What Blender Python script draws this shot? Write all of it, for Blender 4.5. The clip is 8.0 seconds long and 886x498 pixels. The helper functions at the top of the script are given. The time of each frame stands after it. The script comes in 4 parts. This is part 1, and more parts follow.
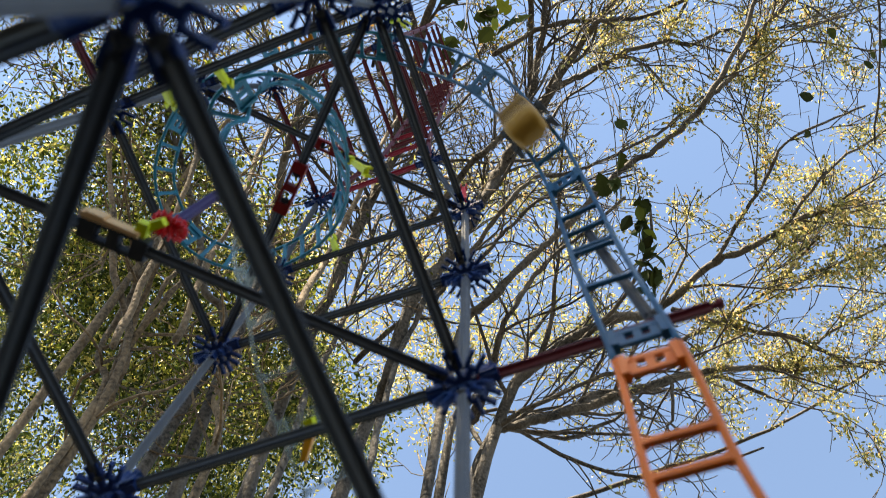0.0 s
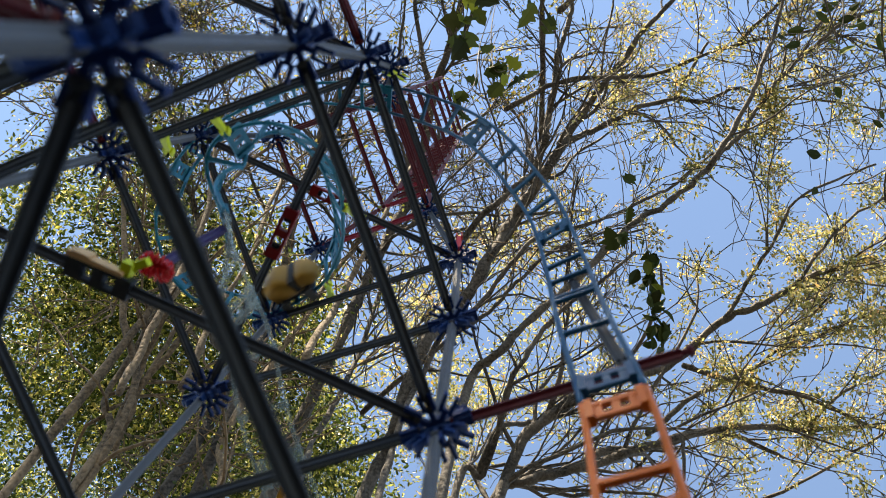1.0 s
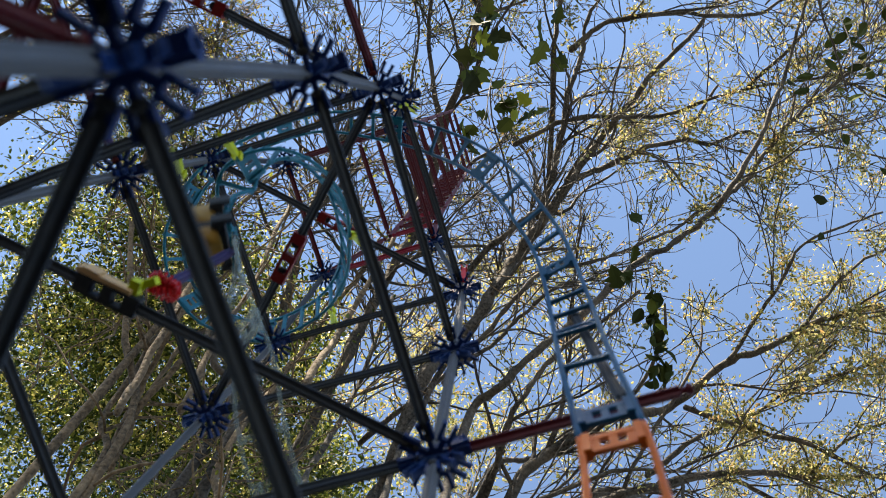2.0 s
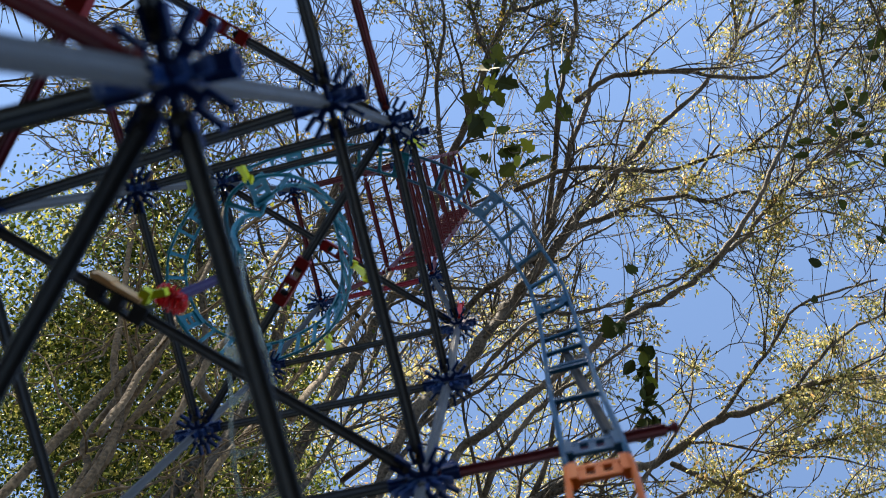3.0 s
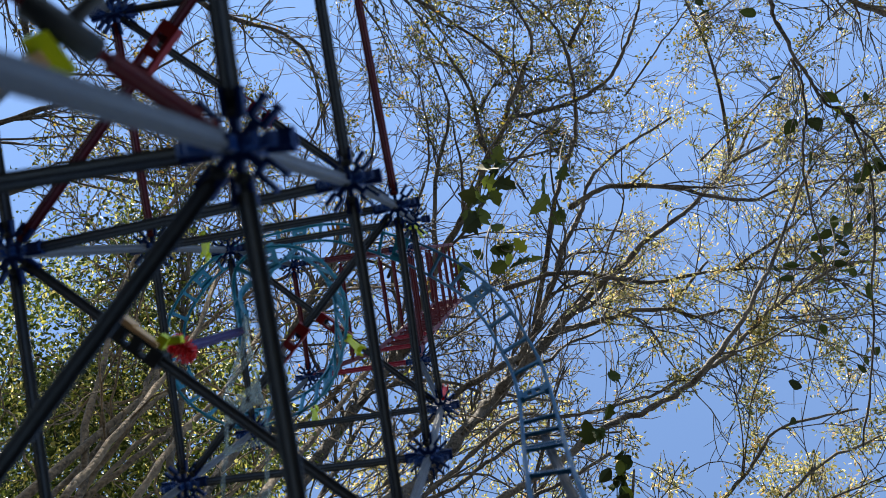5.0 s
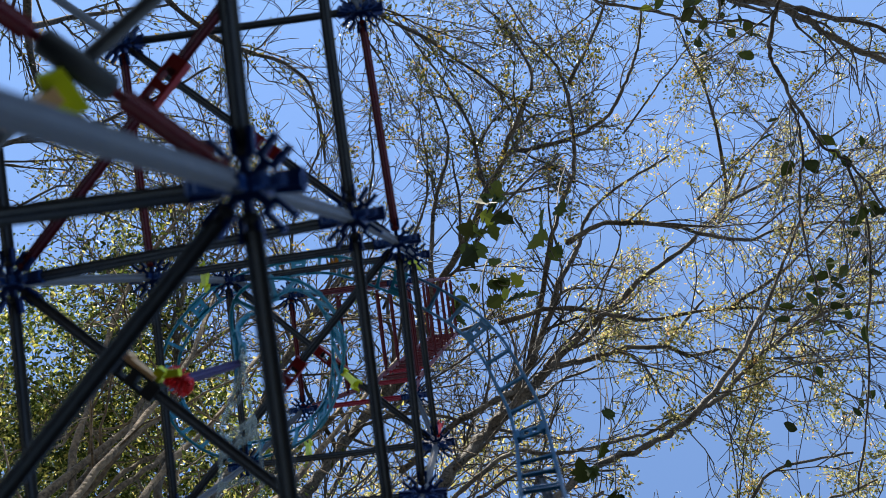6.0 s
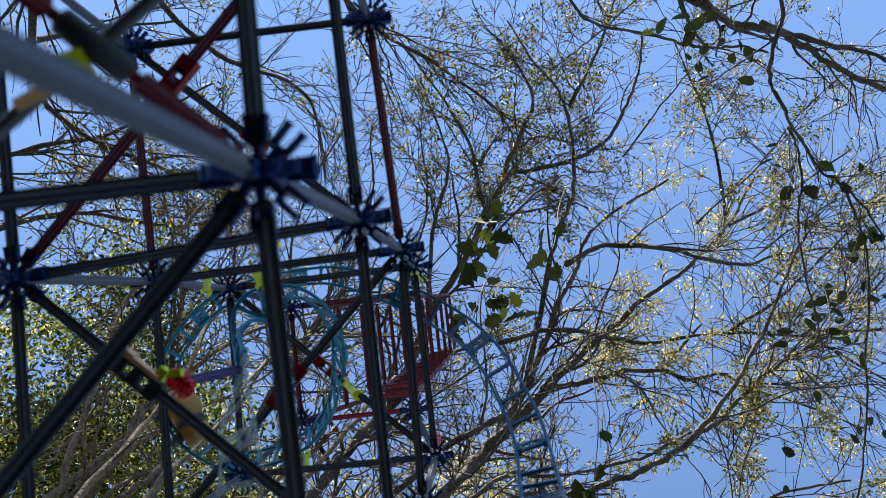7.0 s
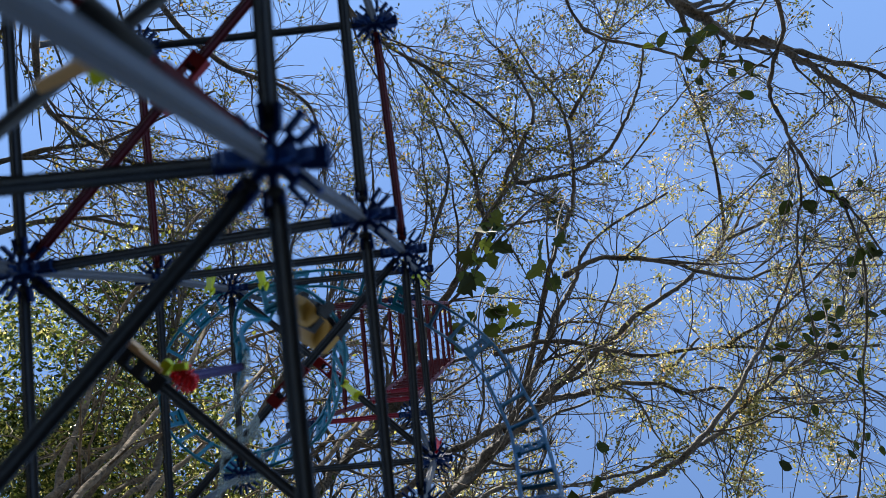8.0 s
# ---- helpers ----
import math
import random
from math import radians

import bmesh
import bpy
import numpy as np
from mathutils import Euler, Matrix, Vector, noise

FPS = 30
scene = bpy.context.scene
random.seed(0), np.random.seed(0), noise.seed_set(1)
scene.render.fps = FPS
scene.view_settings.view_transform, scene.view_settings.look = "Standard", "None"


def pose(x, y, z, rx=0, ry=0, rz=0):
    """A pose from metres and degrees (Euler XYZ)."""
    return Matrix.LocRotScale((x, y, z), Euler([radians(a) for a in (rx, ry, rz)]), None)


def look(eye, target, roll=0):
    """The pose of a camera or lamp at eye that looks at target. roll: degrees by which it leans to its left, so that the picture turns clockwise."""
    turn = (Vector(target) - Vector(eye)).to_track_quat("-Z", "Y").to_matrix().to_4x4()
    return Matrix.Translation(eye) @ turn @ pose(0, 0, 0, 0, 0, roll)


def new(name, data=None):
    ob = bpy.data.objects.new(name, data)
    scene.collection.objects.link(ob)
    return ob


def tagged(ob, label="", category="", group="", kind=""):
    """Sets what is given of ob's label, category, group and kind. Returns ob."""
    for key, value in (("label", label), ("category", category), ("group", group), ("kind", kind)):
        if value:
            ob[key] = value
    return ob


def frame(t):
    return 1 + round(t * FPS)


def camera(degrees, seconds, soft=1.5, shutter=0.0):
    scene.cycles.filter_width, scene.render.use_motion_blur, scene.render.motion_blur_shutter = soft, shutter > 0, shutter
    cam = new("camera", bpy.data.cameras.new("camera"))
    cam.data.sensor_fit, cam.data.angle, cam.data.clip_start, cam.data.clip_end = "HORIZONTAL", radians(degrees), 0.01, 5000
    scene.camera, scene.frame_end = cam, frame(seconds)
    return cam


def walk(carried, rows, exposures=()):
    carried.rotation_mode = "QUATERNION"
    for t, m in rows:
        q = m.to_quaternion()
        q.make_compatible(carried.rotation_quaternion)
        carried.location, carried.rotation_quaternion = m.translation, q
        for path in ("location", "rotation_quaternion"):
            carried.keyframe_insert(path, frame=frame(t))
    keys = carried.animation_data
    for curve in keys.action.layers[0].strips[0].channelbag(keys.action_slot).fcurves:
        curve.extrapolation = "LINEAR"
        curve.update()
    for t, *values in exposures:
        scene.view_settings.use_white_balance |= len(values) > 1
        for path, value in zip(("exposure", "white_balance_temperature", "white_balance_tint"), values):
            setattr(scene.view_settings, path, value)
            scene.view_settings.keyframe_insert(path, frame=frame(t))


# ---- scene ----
cam = camera(57.5, 8.0, soft=0.8, shutter=0.35)
cam.data.dof.use_dof, cam.data.dof.focus_distance, cam.data.dof.aperture_fstop = True, 4.0, 14.0
walk(cam, [
    (0.0, pose(0.0660, 0.0348, 0.0191, 164.40, -1.62, 19.84)),
    (0.5, pose(0.0764, 0.0402, 0.0198, 166.84, -2.05, 19.83)),
    (1.0, pose(0.0841, 0.0432, 0.0095, 168.12, -2.66, 19.20)),
    (1.5, pose(0.0856, 0.0432, 0.0078, 169.29, -3.13, 18.43)),
    (3.0, pose(0.0808, 0.0469, -0.0146, 173.65, -3.60, 13.68)),
    (3.5, pose(0.0823, 0.0526, -0.0225, 175.76, -3.44, 11.94)),
    (4.0, pose(0.0779, 0.0569, -0.0309, 177.42, -3.28, 10.65)),
    (4.5, pose(0.0726, 0.0568, -0.0489, 179.13, -3.16, 9.45)),
    (5.0, pose(0.0762, 0.0541, -0.0633, 180.59, -3.03, 8.71)),
    (6.5, pose(0.0701, 0.0490, -0.0633, 183.79, -2.60, 6.78)),
    (7.0, pose(0.0671, 0.0591, -0.0617, 184.43, -2.53, 6.37)),
    (7.5, pose(0.0662, 0.0561, -0.0629, 184.92, -2.45, 5.98)),
    (8.0, pose(0.0631, 0.0670, -0.0664, 185.22, -2.37, 5.60)),
], exposures=[(0.0, 2.22, 9100, 10), (1.5, 2.0, 8400, 10), (4.0, 1.83, 7500, 10), (8.0, 1.58, 6800, 10)])

# ---- world and sun ----
SUN_AZ, SUN_EL = radians(188), radians(57)
world = bpy.data.worlds.new("world")
scene.world = world
world.use_nodes = True
wt = world.node_tree
sky = wt.nodes.new("ShaderNodeTexSky")
sky.sky_type, sky.sun_disc = "NISHITA", False
sky.sun_elevation, sky.sun_rotation = SUN_EL, SUN_AZ
sky.air_density, sky.dust_density, sky.ozone_density = 1.0, 0.0, 5.5
wt.links.new(sky.outputs[0], wt.nodes["Background"].inputs[0])
wt.nodes["Background"].inputs[1].default_value = 0.092
lamp = bpy.data.lights.new("sun", "SUN")
lamp.energy, lamp.angle, lamp.color = 5.0, radians(0.6), (1.0, 0.94, 0.84)
sun = new("sun", lamp)
sun.matrix_world = look((0, 0, 0), (-math.sin(SUN_AZ) * math.cos(SUN_EL), -math.cos(SUN_AZ) * math.cos(SUN_EL), -math.sin(SUN_EL)))


# ---- materials ----
def plain(name):
    m = bpy.data.materials.new(name)
    m.use_nodes = True
    return m, m.node_tree, m.node_tree.nodes["Principled BSDF"]


def plastic(name, colour, rough=0.35, spread=0.12, see=0.0, scale=90.0):
    """Moulded toy plastic: slight change of tone from piece to piece, dust and fine scuffs."""
    m, nt, b = plain(name)
    info = nt.nodes.new("ShaderNodeObjectInfo")
    co = nt.nodes.new("ShaderNodeTexCoord")
    n1 = nt.nodes.new("ShaderNodeTexNoise")
    n1.inputs["Scale"].default_value, n1.inputs["Detail"].default_value = scale, 5
    nt.links.new(co.outputs["Object"], n1.inputs["Vector"])
    add = nt.nodes.new("ShaderNodeMath")
    add.operation = "MULTIPLY_ADD"
    add.inputs[1].default_value, add.inputs[2].default_value = spread, 1 - spread
    nt.links.new(info.outputs["Random"], add.inputs[0])
    mix = nt.nodes.new("ShaderNodeMix")
    mix.data_type, mix.blend_type = "RGBA", "MULTIPLY"
    mix.inputs[0].default_value = 1
    mix.inputs[6].default_value = (*colour, 1)
    nt.links.new(add.outputs[0], mix.inputs[7])
    dust = nt.nodes.new("ShaderNodeMix")
    dust.data_type = "RGBA"
    ramp = nt.nodes.new("ShaderNodeValToRGB")
    ramp.color_ramp.elements[0].position, ramp.color_ramp.elements[1].position = 0.5, 0.8
    ramp.color_ramp.elements[1].color = (0.07, 0.07, 0.07, 1)
    nt.links.new(n1.outputs["Fac"], ramp.inputs[0])
    nt.links.new(ramp.outputs[0], dust.inputs[0])
    nt.links.new(mix.outputs[2], dust.inputs[6])
    dust.inputs[7].default_value = (0.33, 0.31, 0.28, 1)
    nt.links.new(dust.outputs[2], b.inputs["Base Color"])
    rr = nt.nodes.new("ShaderNodeMath")
    rr.operation = "MULTIPLY_ADD"
    rr.inputs[1].default_value, rr.inputs[2].default_value = 0.35, rough - 0.15
    nt.links.new(n1.outputs["Fac"], rr.inputs[0])
    nt.links.new(rr.outputs[0], b.inputs["Roughness"])
    bump = nt.nodes.new("ShaderNodeBump")
    bump.inputs["Strength"].default_value, bump.inputs["Distance"].default_value = 0.12, 0.0006
    nt.links.new(n1.outputs["Fac"], bump.inputs["Height"])
    nt.links.new(bump.outputs[0], b.inputs["Normal"])
    b.inputs["Specular IOR Level"].default_value = 0.25
    if see:
        b.inputs["Transmission Weight"].default_value = see
    return m


M_BLACK = plastic("black_plastic", (0.030, 0.034, 0.042), 0.55)
M_BLACK.node_tree.nodes["Principled BSDF"].inputs["Specular IOR Level"].default_value = 0.2
M_GREY = plastic("grey_plastic", (0.080, 0.086, 0.100), 0.42)
M_RED = plastic("red_plastic", (0.095, 0.003, 0.010), 0.5)
M_SCARLET = plastic("scarlet_plastic", (0.55, 0.008, 0.012), 0.35)
M_CLIP_RED = plastic("red_clip_plastic", (0.27, 0.012, 0.014), 0.45)
M_CRIMSON = plastic("crimson_plastic", (0.30, 0.006, 0.03), 0.45)
M_NAVY = plastic("navy_plastic", (0.004, 0.030, 0.135), 0.45)
M_ORANGE = plastic("orange_plastic", (0.70, 0.14, 0.012), 0.4, see=0.1)
M_BLUE = plastic("blue_plastic", (0.004, 0.085, 0.19), 0.4, see=0.15)
M_BLUE.node_tree.nodes["Principled BSDF"].inputs["Specular IOR Level"].default_value = 0.15
M_TEAL = plastic("turquoise_plastic", (0.001, 0.19, 0.32), 0.34, see=0.15)
for m_soft in (M_TEAL, M_SCARLET, M_NAVY):
    m_soft.node_tree.nodes["Principled BSDF"].inputs["Specular IOR Level"].default_value = 0.14
M_CLEAR = plastic("clear_plastic", (0.34, 0.42, 0.43), 0.35, scale=25.0)
nt_c = M_CLEAR.node_tree
see_c, mix_c = nt_c.nodes.new("ShaderNodeBsdfTransparent"), nt_c.nodes.new("ShaderNodeMixShader")
mix_c.inputs[0].default_value = 0.30
nt_c.links.new(see_c.outputs[0], mix_c.inputs[1])
nt_c.links.new(nt_c.nodes["Principled BSDF"].outputs[0], mix_c.inputs[2])
nt_c.links.new(mix_c.outputs[0], nt_c.nodes["Material Output"].inputs["Surface"])
M_LIME = plastic("lime_plastic", (0.62, 0.68, 0.02), 0.4)
M_PURPLE = plastic("purple_plastic", (0.022, 0.009, 0.08), 0.4)
M_PEACH = plastic("orange_clip_plastic", (0.75, 0.45, 0.22), 0.45)
M_YELLOW = plastic("yellow_plastic", (0.40, 0.22, 0.04), 0.45)
M_GOLD = plastic("gold_sticker", (0.85, 0.36, 0.02), 0.4)


def bark(name, dark, light):
    m, nt, b = plain(name)
    co = nt.nodes.new("ShaderNodeTexCoord")
    n1 = nt.nodes.new("ShaderNodeTexNoise")
    n1.inputs["Scale"].default_value, n1.inputs["Detail"].default_value = 3.0, 8
    n2 = nt.nodes.new("ShaderNodeTexNoise")
    n2.inputs["Scale"].default_value, n2.inputs["Detail"].default_value = 45.0, 6
    nt.links.new(co.outputs["Object"], n1.inputs["Vector"])
    nt.links.new(co.outputs["Object"], n2.inputs["Vector"])
    av = nt.nodes.new("ShaderNodeMath")
    av.operation = "MULTIPLY_ADD"
    av.inputs[1].default_value = 0.5
    nt.links.new(n1.outputs["Fac"], av.inputs[0])
    half = nt.nodes.new("ShaderNodeMath")
    half.operation = "MULTIPLY"
    half.inputs[1].default_value = 0.5
    nt.links.new(n2.outputs["Fac"], half.inputs[0])
    nt.links.new(half.outputs[0], av.inputs[2])
    ramp = nt.nodes.new("ShaderNodeValToRGB")
    ramp.color_ramp.elements[0].position, ramp.color_ramp.elements[1].position = 0.38, 0.62
    ramp.color_ramp.elements[0].color, ramp.color_ramp.elements[1].color = (*dark, 1), (*light, 1)
    nt.links.new(av.outputs[0], ramp.inputs[0])
    nt.links.new(ramp.outputs[0], b.inputs["Base Color"])
    b.inputs["Roughness"].default_value = 0.85
    bump = nt.nodes.new("ShaderNodeBump")
    bump.inputs["Strength"].default_value, bump.inputs["Distance"].default_value = 0.6, 0.02
    nt.links.new(n2.outputs["Fac"], bump.inputs["Height"])
    nt.links.new(bump.outputs[0], b.inputs["Normal"])
    return m


def foliage(name, colours, glow=0.5, rough=0.38):
    """Leaves: a tone of its own for each leaf, light shining through the blade."""
    m, nt, b = plain(name)
    geo = nt.nodes.new("ShaderNodeNewGeometry")
    ramp = nt.nodes.new("ShaderNodeValToRGB")
    el = ramp.color_ramp.elements
    while len(el) < len(colours):
        el.new(0.5)
    for i, (pos, c) in enumerate(colours):
        el[i].position, el[i].color = pos, (*c, 1)
    nt.links.new(geo.outputs["Random Per Island"], ramp.inputs[0])
    nt.links.new(ramp.outputs[0], b.inputs["Base Color"])
    b.inputs["Roughness"].default_value = rough
    b.inputs["Specular IOR Level"].default_value = 0.3
    tr = nt.nodes.new("ShaderNodeBsdfTranslucent")
    nt.links.new(ramp.outputs[0], tr.inputs["Color"])
    mix = nt.nodes.new("ShaderNodeMixShader")
    mix.inputs[0].default_value = glow
    nt.links.new(b.outputs[0], mix.inputs[1])
    nt.links.new(tr.outputs[0], mix.inputs[2])
    nt.links.new(mix.outputs[0], nt.nodes["Material Output"].inputs["Surface"])
    return m


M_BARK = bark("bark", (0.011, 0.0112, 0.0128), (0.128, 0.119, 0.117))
M_BARK2 = bark("pale_bark", (0.035, 0.026, 0.018), (0.22, 0.165, 0.115))
M_LEAF_SPARSE = foliage("sparse_leaves", [(0.0, (0.05, 0.07, 0.016)), (0.35, (0.16, 0.17, 0.03)), (0.7, (0.48, 0.38, 0.07)), (1.0, (0.40, 0.20, 0.05))])
M_LEAF_GREEN = foliage("green_leaves", [(0.0, (0.014, 0.026, 0.006)), (0.55, (0.056, 0.088, 0.017)), (0.84, (0.29, 0.31, 0.06)), (1.0, (0.66, 0.58, 0.22))], 0.5, 0.3)
M_LEAF_CREAM = foliage("dry_leaves", [(0.0, (0.08, 0.09, 0.028)), (0.40, (0.23, 0.23, 0.08)), (0.80, (0.50, 0.45, 0.20)), (1.0, (0.42, 0.25, 0.11))], 0.55)
M_LEAF_DARK = foliage("broad_leaves", [(0.0, (0.025, 0.032, 0.014)), (0.7, (0.035, 0.055, 0.018)), (0.93, (0.05, 0.07, 0.02)), (1.0, (0.2, 0.26, 0.04))], 0.09, 0.65)
M_LEAF_DARK.node_tree.nodes["Principled BSDF"].inputs["Specular IOR Level"].default_value = 0.05
M_LEAF_OLIVE = foliage("olive_leaves", [(0.0, (0.025, 0.034, 0.012)), (0.55, (0.07, 0.085, 0.02)), (0.85, (0.30, 0.27, 0.05)), (1.0, (0.36, 0.20, 0.05))], 0.35)

m_ground, nt_g, b_g = plain("leaf_litter")
n_g = nt_g.nodes.new("ShaderNodeTexNoise")
n_g.inputs["Scale"].default_value, n_g.inputs["Detail"].default_value = 9, 9
r_g = nt_g.nodes.new("ShaderNodeValToRGB")
r_g.color_ramp.elements[0].color, r_g.color_ramp.elements[1].color = (0.016, 0.015, 0.010, 1), (0.065, 0.055, 0.036, 1)
nt_g.links.new(n_g.outputs["Fac"], r_g.inputs[0])
nt_g.links.new(r_g.outputs[0], b_g.inputs["Base Color"])
b_g.inputs["Roughness"].default_value = 0.95


# ---- mesh helpers ----
def mesh_of(name, verts, faces, material, smooth=False):
    me = bpy.data.meshes.new(name)
    me.from_pydata(verts, [], faces)
    me.materials.append(material)
    if smooth:
        me.polygons.foreach_set("use_smooth", [True] * len(me.polygons))
    me.update()
    return me


def part(name, bm, material, parent, label=""):
    """Links a bmesh, or a mesh that is already made, as one mesh object under a thing or a part."""
    if isinstance(bm, bpy.types.Mesh):
        me = bm
    else:
        me = bpy.data.meshes.new(name)
        bm.to_mesh(me)
        bm.free()
        me.materials.append(material)
    ob = new(name, me)
    ob.parent = parent
    return tagged(ob, label)


def box(bm, size, m, taper=1.0):
    """A box of that size at m; its +x end is scaled by taper."""
    vs = []
    for sx in (-1, 1):
        k = taper if sx > 0 else 1.0
        for sy, sz in ((-1, -1), (1, -1), (1, 1), (-1, 1)):
            vs.append(bm.verts.new(m @ Vector((sx * size[0] / 2, sy * size[1] / 2 * k, sz * size[2] / 2 * k))))
    for q in ((3, 2, 1, 0), (4, 5, 6, 7), (0, 1, 5, 4), (1, 2, 6, 5), (2, 3, 7, 6), (3, 0, 4, 7)):
        bm.faces.new([vs[i] for i in q])


def lathe(bm, profile, n, m, cross=None):
    """Rings of (z, radius) round z; cross(i) scales the radius of the i-th point of a ring."""
    rings = []
    for z, r, fl in profile:
        ring = []
        for i in range(n):
            a = 2 * math.pi * i / n
            k = cross(i) if (cross and fl) else 1.0
            ring.append(bm.verts.new(m @ Vector((r * k * math.cos(a), r * k * math.sin(a), z))))
        rings.append(ring)
    for a, b in zip(rings, rings[1:]):
        for i in range(n):
            f = bm.faces.new((a[i], a[(i + 1) % n], b[(i + 1) % n], b[i]))
            f.smooth = not (cross and True)
    bm.faces.new(rings[0][::-1])
    bm.faces.new(rings[-1])


def between(a, b):
    """A pose at a whose z axis points to b."""
    d = Vector(b) - Vector(a)
    return Matrix.Translation(a) @ d.to_track_quat("Z", "Y").to_matrix().to_4x4()


# ---- toy rods and connectors ----
GAP = 0.0095
rod_meshes = {}


def rod_mesh(length, material):
    key = (round(length, 3), material.name)
    if key not in rod_meshes:
        bm = bmesh.new()
        r = 0.0037
        flute = lambda i: 1.0 if i % 4 in (0, 1) else 0.66
        L = round(length, 3)
        lathe(bm, [(0, 0.0026, 0), (0.0012, 0.0034, 0), (0.003, 0.0034, 0), (0.0036, 0.002, 0), (0.0062, 0.002, 0), (0.007, r, 1),
                   (L - 0.007, r, 1), (L - 0.0062, 0.002, 0), (L - 0.0036, 0.002, 0), (L - 0.003, 0.0034, 0), (L - 0.0012, 0.0034, 0), (L, 0.0026, 0)],
              16, Matrix(), flute)
        me = bpy.data.meshes.new("rod")
        bm.to_mesh(me)
        bm.free()
        me.materials.append(material)
        rod_meshes[key] = me
    return rod_meshes[key]


def rod(parent, a, b, material, label="", gap=GAP):
    a, b = Vector(a), Vector(b)
    d = (b - a).normalized()
    a, b = a + d * gap, b - d * gap
    ob = part("rod", rod_mesh((b - a).length, material), material, parent, label)
    ob.matrix_basis = between(a, b)
    return ob


# half outline of an arm: stem, cross bar and one clip finger, as (out, aside)
STEM, BAR_IN, BAR_OUT, FORK = (0.0103, 0.0016), (0.0103, 0.0038), (0.0120, 0.0040), (0.0120, 0.0018)
NECK_OUT, NECK_IN, TIP_OUT, TIP_IN = (0.0182, 0.0042), (0.0182, 0.0023), (0.0205, 0.0046), (0.0205, 0.0020)


def snowflake(arms=8, size=1.0, thick=0.0044):
    """One flat connector: a round hub from which arms spread, each ending in two clip fingers."""
    flat, faces = [], []

    def corner(k, out, aside):
        a = 2 * math.pi * k / arms
        flat.append(Vector((out * math.cos(a) - aside * math.sin(a), out * math.sin(a) + aside * math.cos(a), 0)) * size)
        return len(flat) - 1

    hub = []
    for k in range(arms):
        base = {-1: corner(k, 0.0056, -0.0014), 1: corner(k, 0.0056, 0.0014)}
        hub += [base[-1], base[1]]
        stem = {s_: corner(k, STEM[0], s_ * STEM[1]) for s_ in (-1, 1)}
        fork = {s_: corner(k, FORK[0], s_ * FORK[1]) for s_ in (-1, 1)}
        faces.append((base[-1], stem[-1], stem[1], base[1]))
        faces.append((stem[-1], fork[-1], fork[1], stem[1]))
        for s_ in (-1, 1):
            b_in, b_out, n_out, n_in, t_out, t_in = [corner(k, q[0], s_ * q[1]) for q in (BAR_IN, BAR_OUT, NECK_OUT, NECK_IN, TIP_OUT, TIP_IN)]
            for q in ((stem[s_], fork[s_], b_out, b_in), (fork[s_], n_in, n_out, b_out), (n_in, t_in, t_out, n_out)):
                faces.append(q if s_ > 0 else q[::-1])
    faces.append(tuple(hub))
    bm = bmesh.new()
    low = [bm.verts.new(q - Vector((0, 0, thick / 2))) for q in flat]
    high = [bm.verts.new(q + Vector((0, 0, thick / 2))) for q in flat]
    sides = {}
    for q in faces:
        bm.faces.new([high[i] for i in q])
        bm.faces.new([low[i] for i in q[::-1]])
        for i, j in zip(q, q[1:] + q[:1]):
            sides[(min(i, j), max(i, j))] = sides.get((min(i, j), max(i, j)), 0) + 1
    for (i, j), n in sides.items():
        if n == 1:
            bm.faces.new((low[i], low[j], high[j], high[i]))
    bmesh.ops.recalc_face_normals(bm, faces=bm.faces[:])
    return bm


def connector_mesh(material, arms=8, size=1.0):
    bm = snowflake(arms, size)
    me = bpy.data.meshes.new("connector")
    bm.to_mesh(me)
    bm.free()
    me.materials.append(material)
    return me


HUB = connector_mesh(M_NAVY)
H = 0.213


def connector(parent, m, label=""):
    """Two flat connectors pushed through each other."""
    ob = part("connector", HUB, M_NAVY, parent, label)
    ob.matrix_basis = m
    part("cross_piece", HUB, M_NAVY, ob).matrix_basis = pose(0, 0, 0, 90)
    return ob


def thing(name, label, category, group="", at=(0, 0, 0)):
    ob = new(name)
    ob.location = at
    return tagged(ob, label, category, group)


frame_tower = thing("toy_tower", "open toy tower of black, grey and red rods with navy connectors", "toy tower")

COL = {"A": (0.0, 0.0), "B": (0.001, 0.2135), "C": (-0.2165, 0.212), "D": (-0.214, 0.001), "E": (-0.001, -0.211), "F": (-0.2185, -0.212)}
bend = random.Random(4)


def node(c, k):
    """Place of the connector of column c on storey k; the tower is a little out of true."""
    w = {("A", 2): (0, -0.005, 0.005), ("A", 3): (0.006, -0.002, 0), ("B", 3): (0, 0.004, 0), ("D", 2): (-0.002, 0.006, 0.001), ("A", 1): (-0.003, 0.003, 0), ("A", 0): (-0.0054, 0.0108, 0), ("B", 2): (0.001, -0.002, -0.006)}.get((c, k), (0, 0, 0))
    return Vector((COL[c][0] + w[0], COL[c][1] + w[1], k * H + w[2]))


LEVELS = {"A": range(-1, 5), "B": range(-1, 5), "C": range(-1, 5), "D": range(-1, 5), "E": range(-1, 4), "F": range(-1, 4)}
for c, ks in LEVELS.items():
    for k in ks:
        connector(frame_tower, Matrix.Translation(node(c, k)) @ pose(0, 0, 0, bend.uniform(-4, 4), bend.uniform(-4, 4), bend.uniform(-4, 4)), "navy clip connector with splayed fingers")
        if k + 1 in ks:
            rod(frame_tower, node(c, k), node(c, k + 1), M_GREY, "grey rod")


def beam(c, d, k, material=M_BLACK):
    rod(frame_tower, node(c, k), node(d, k), material)


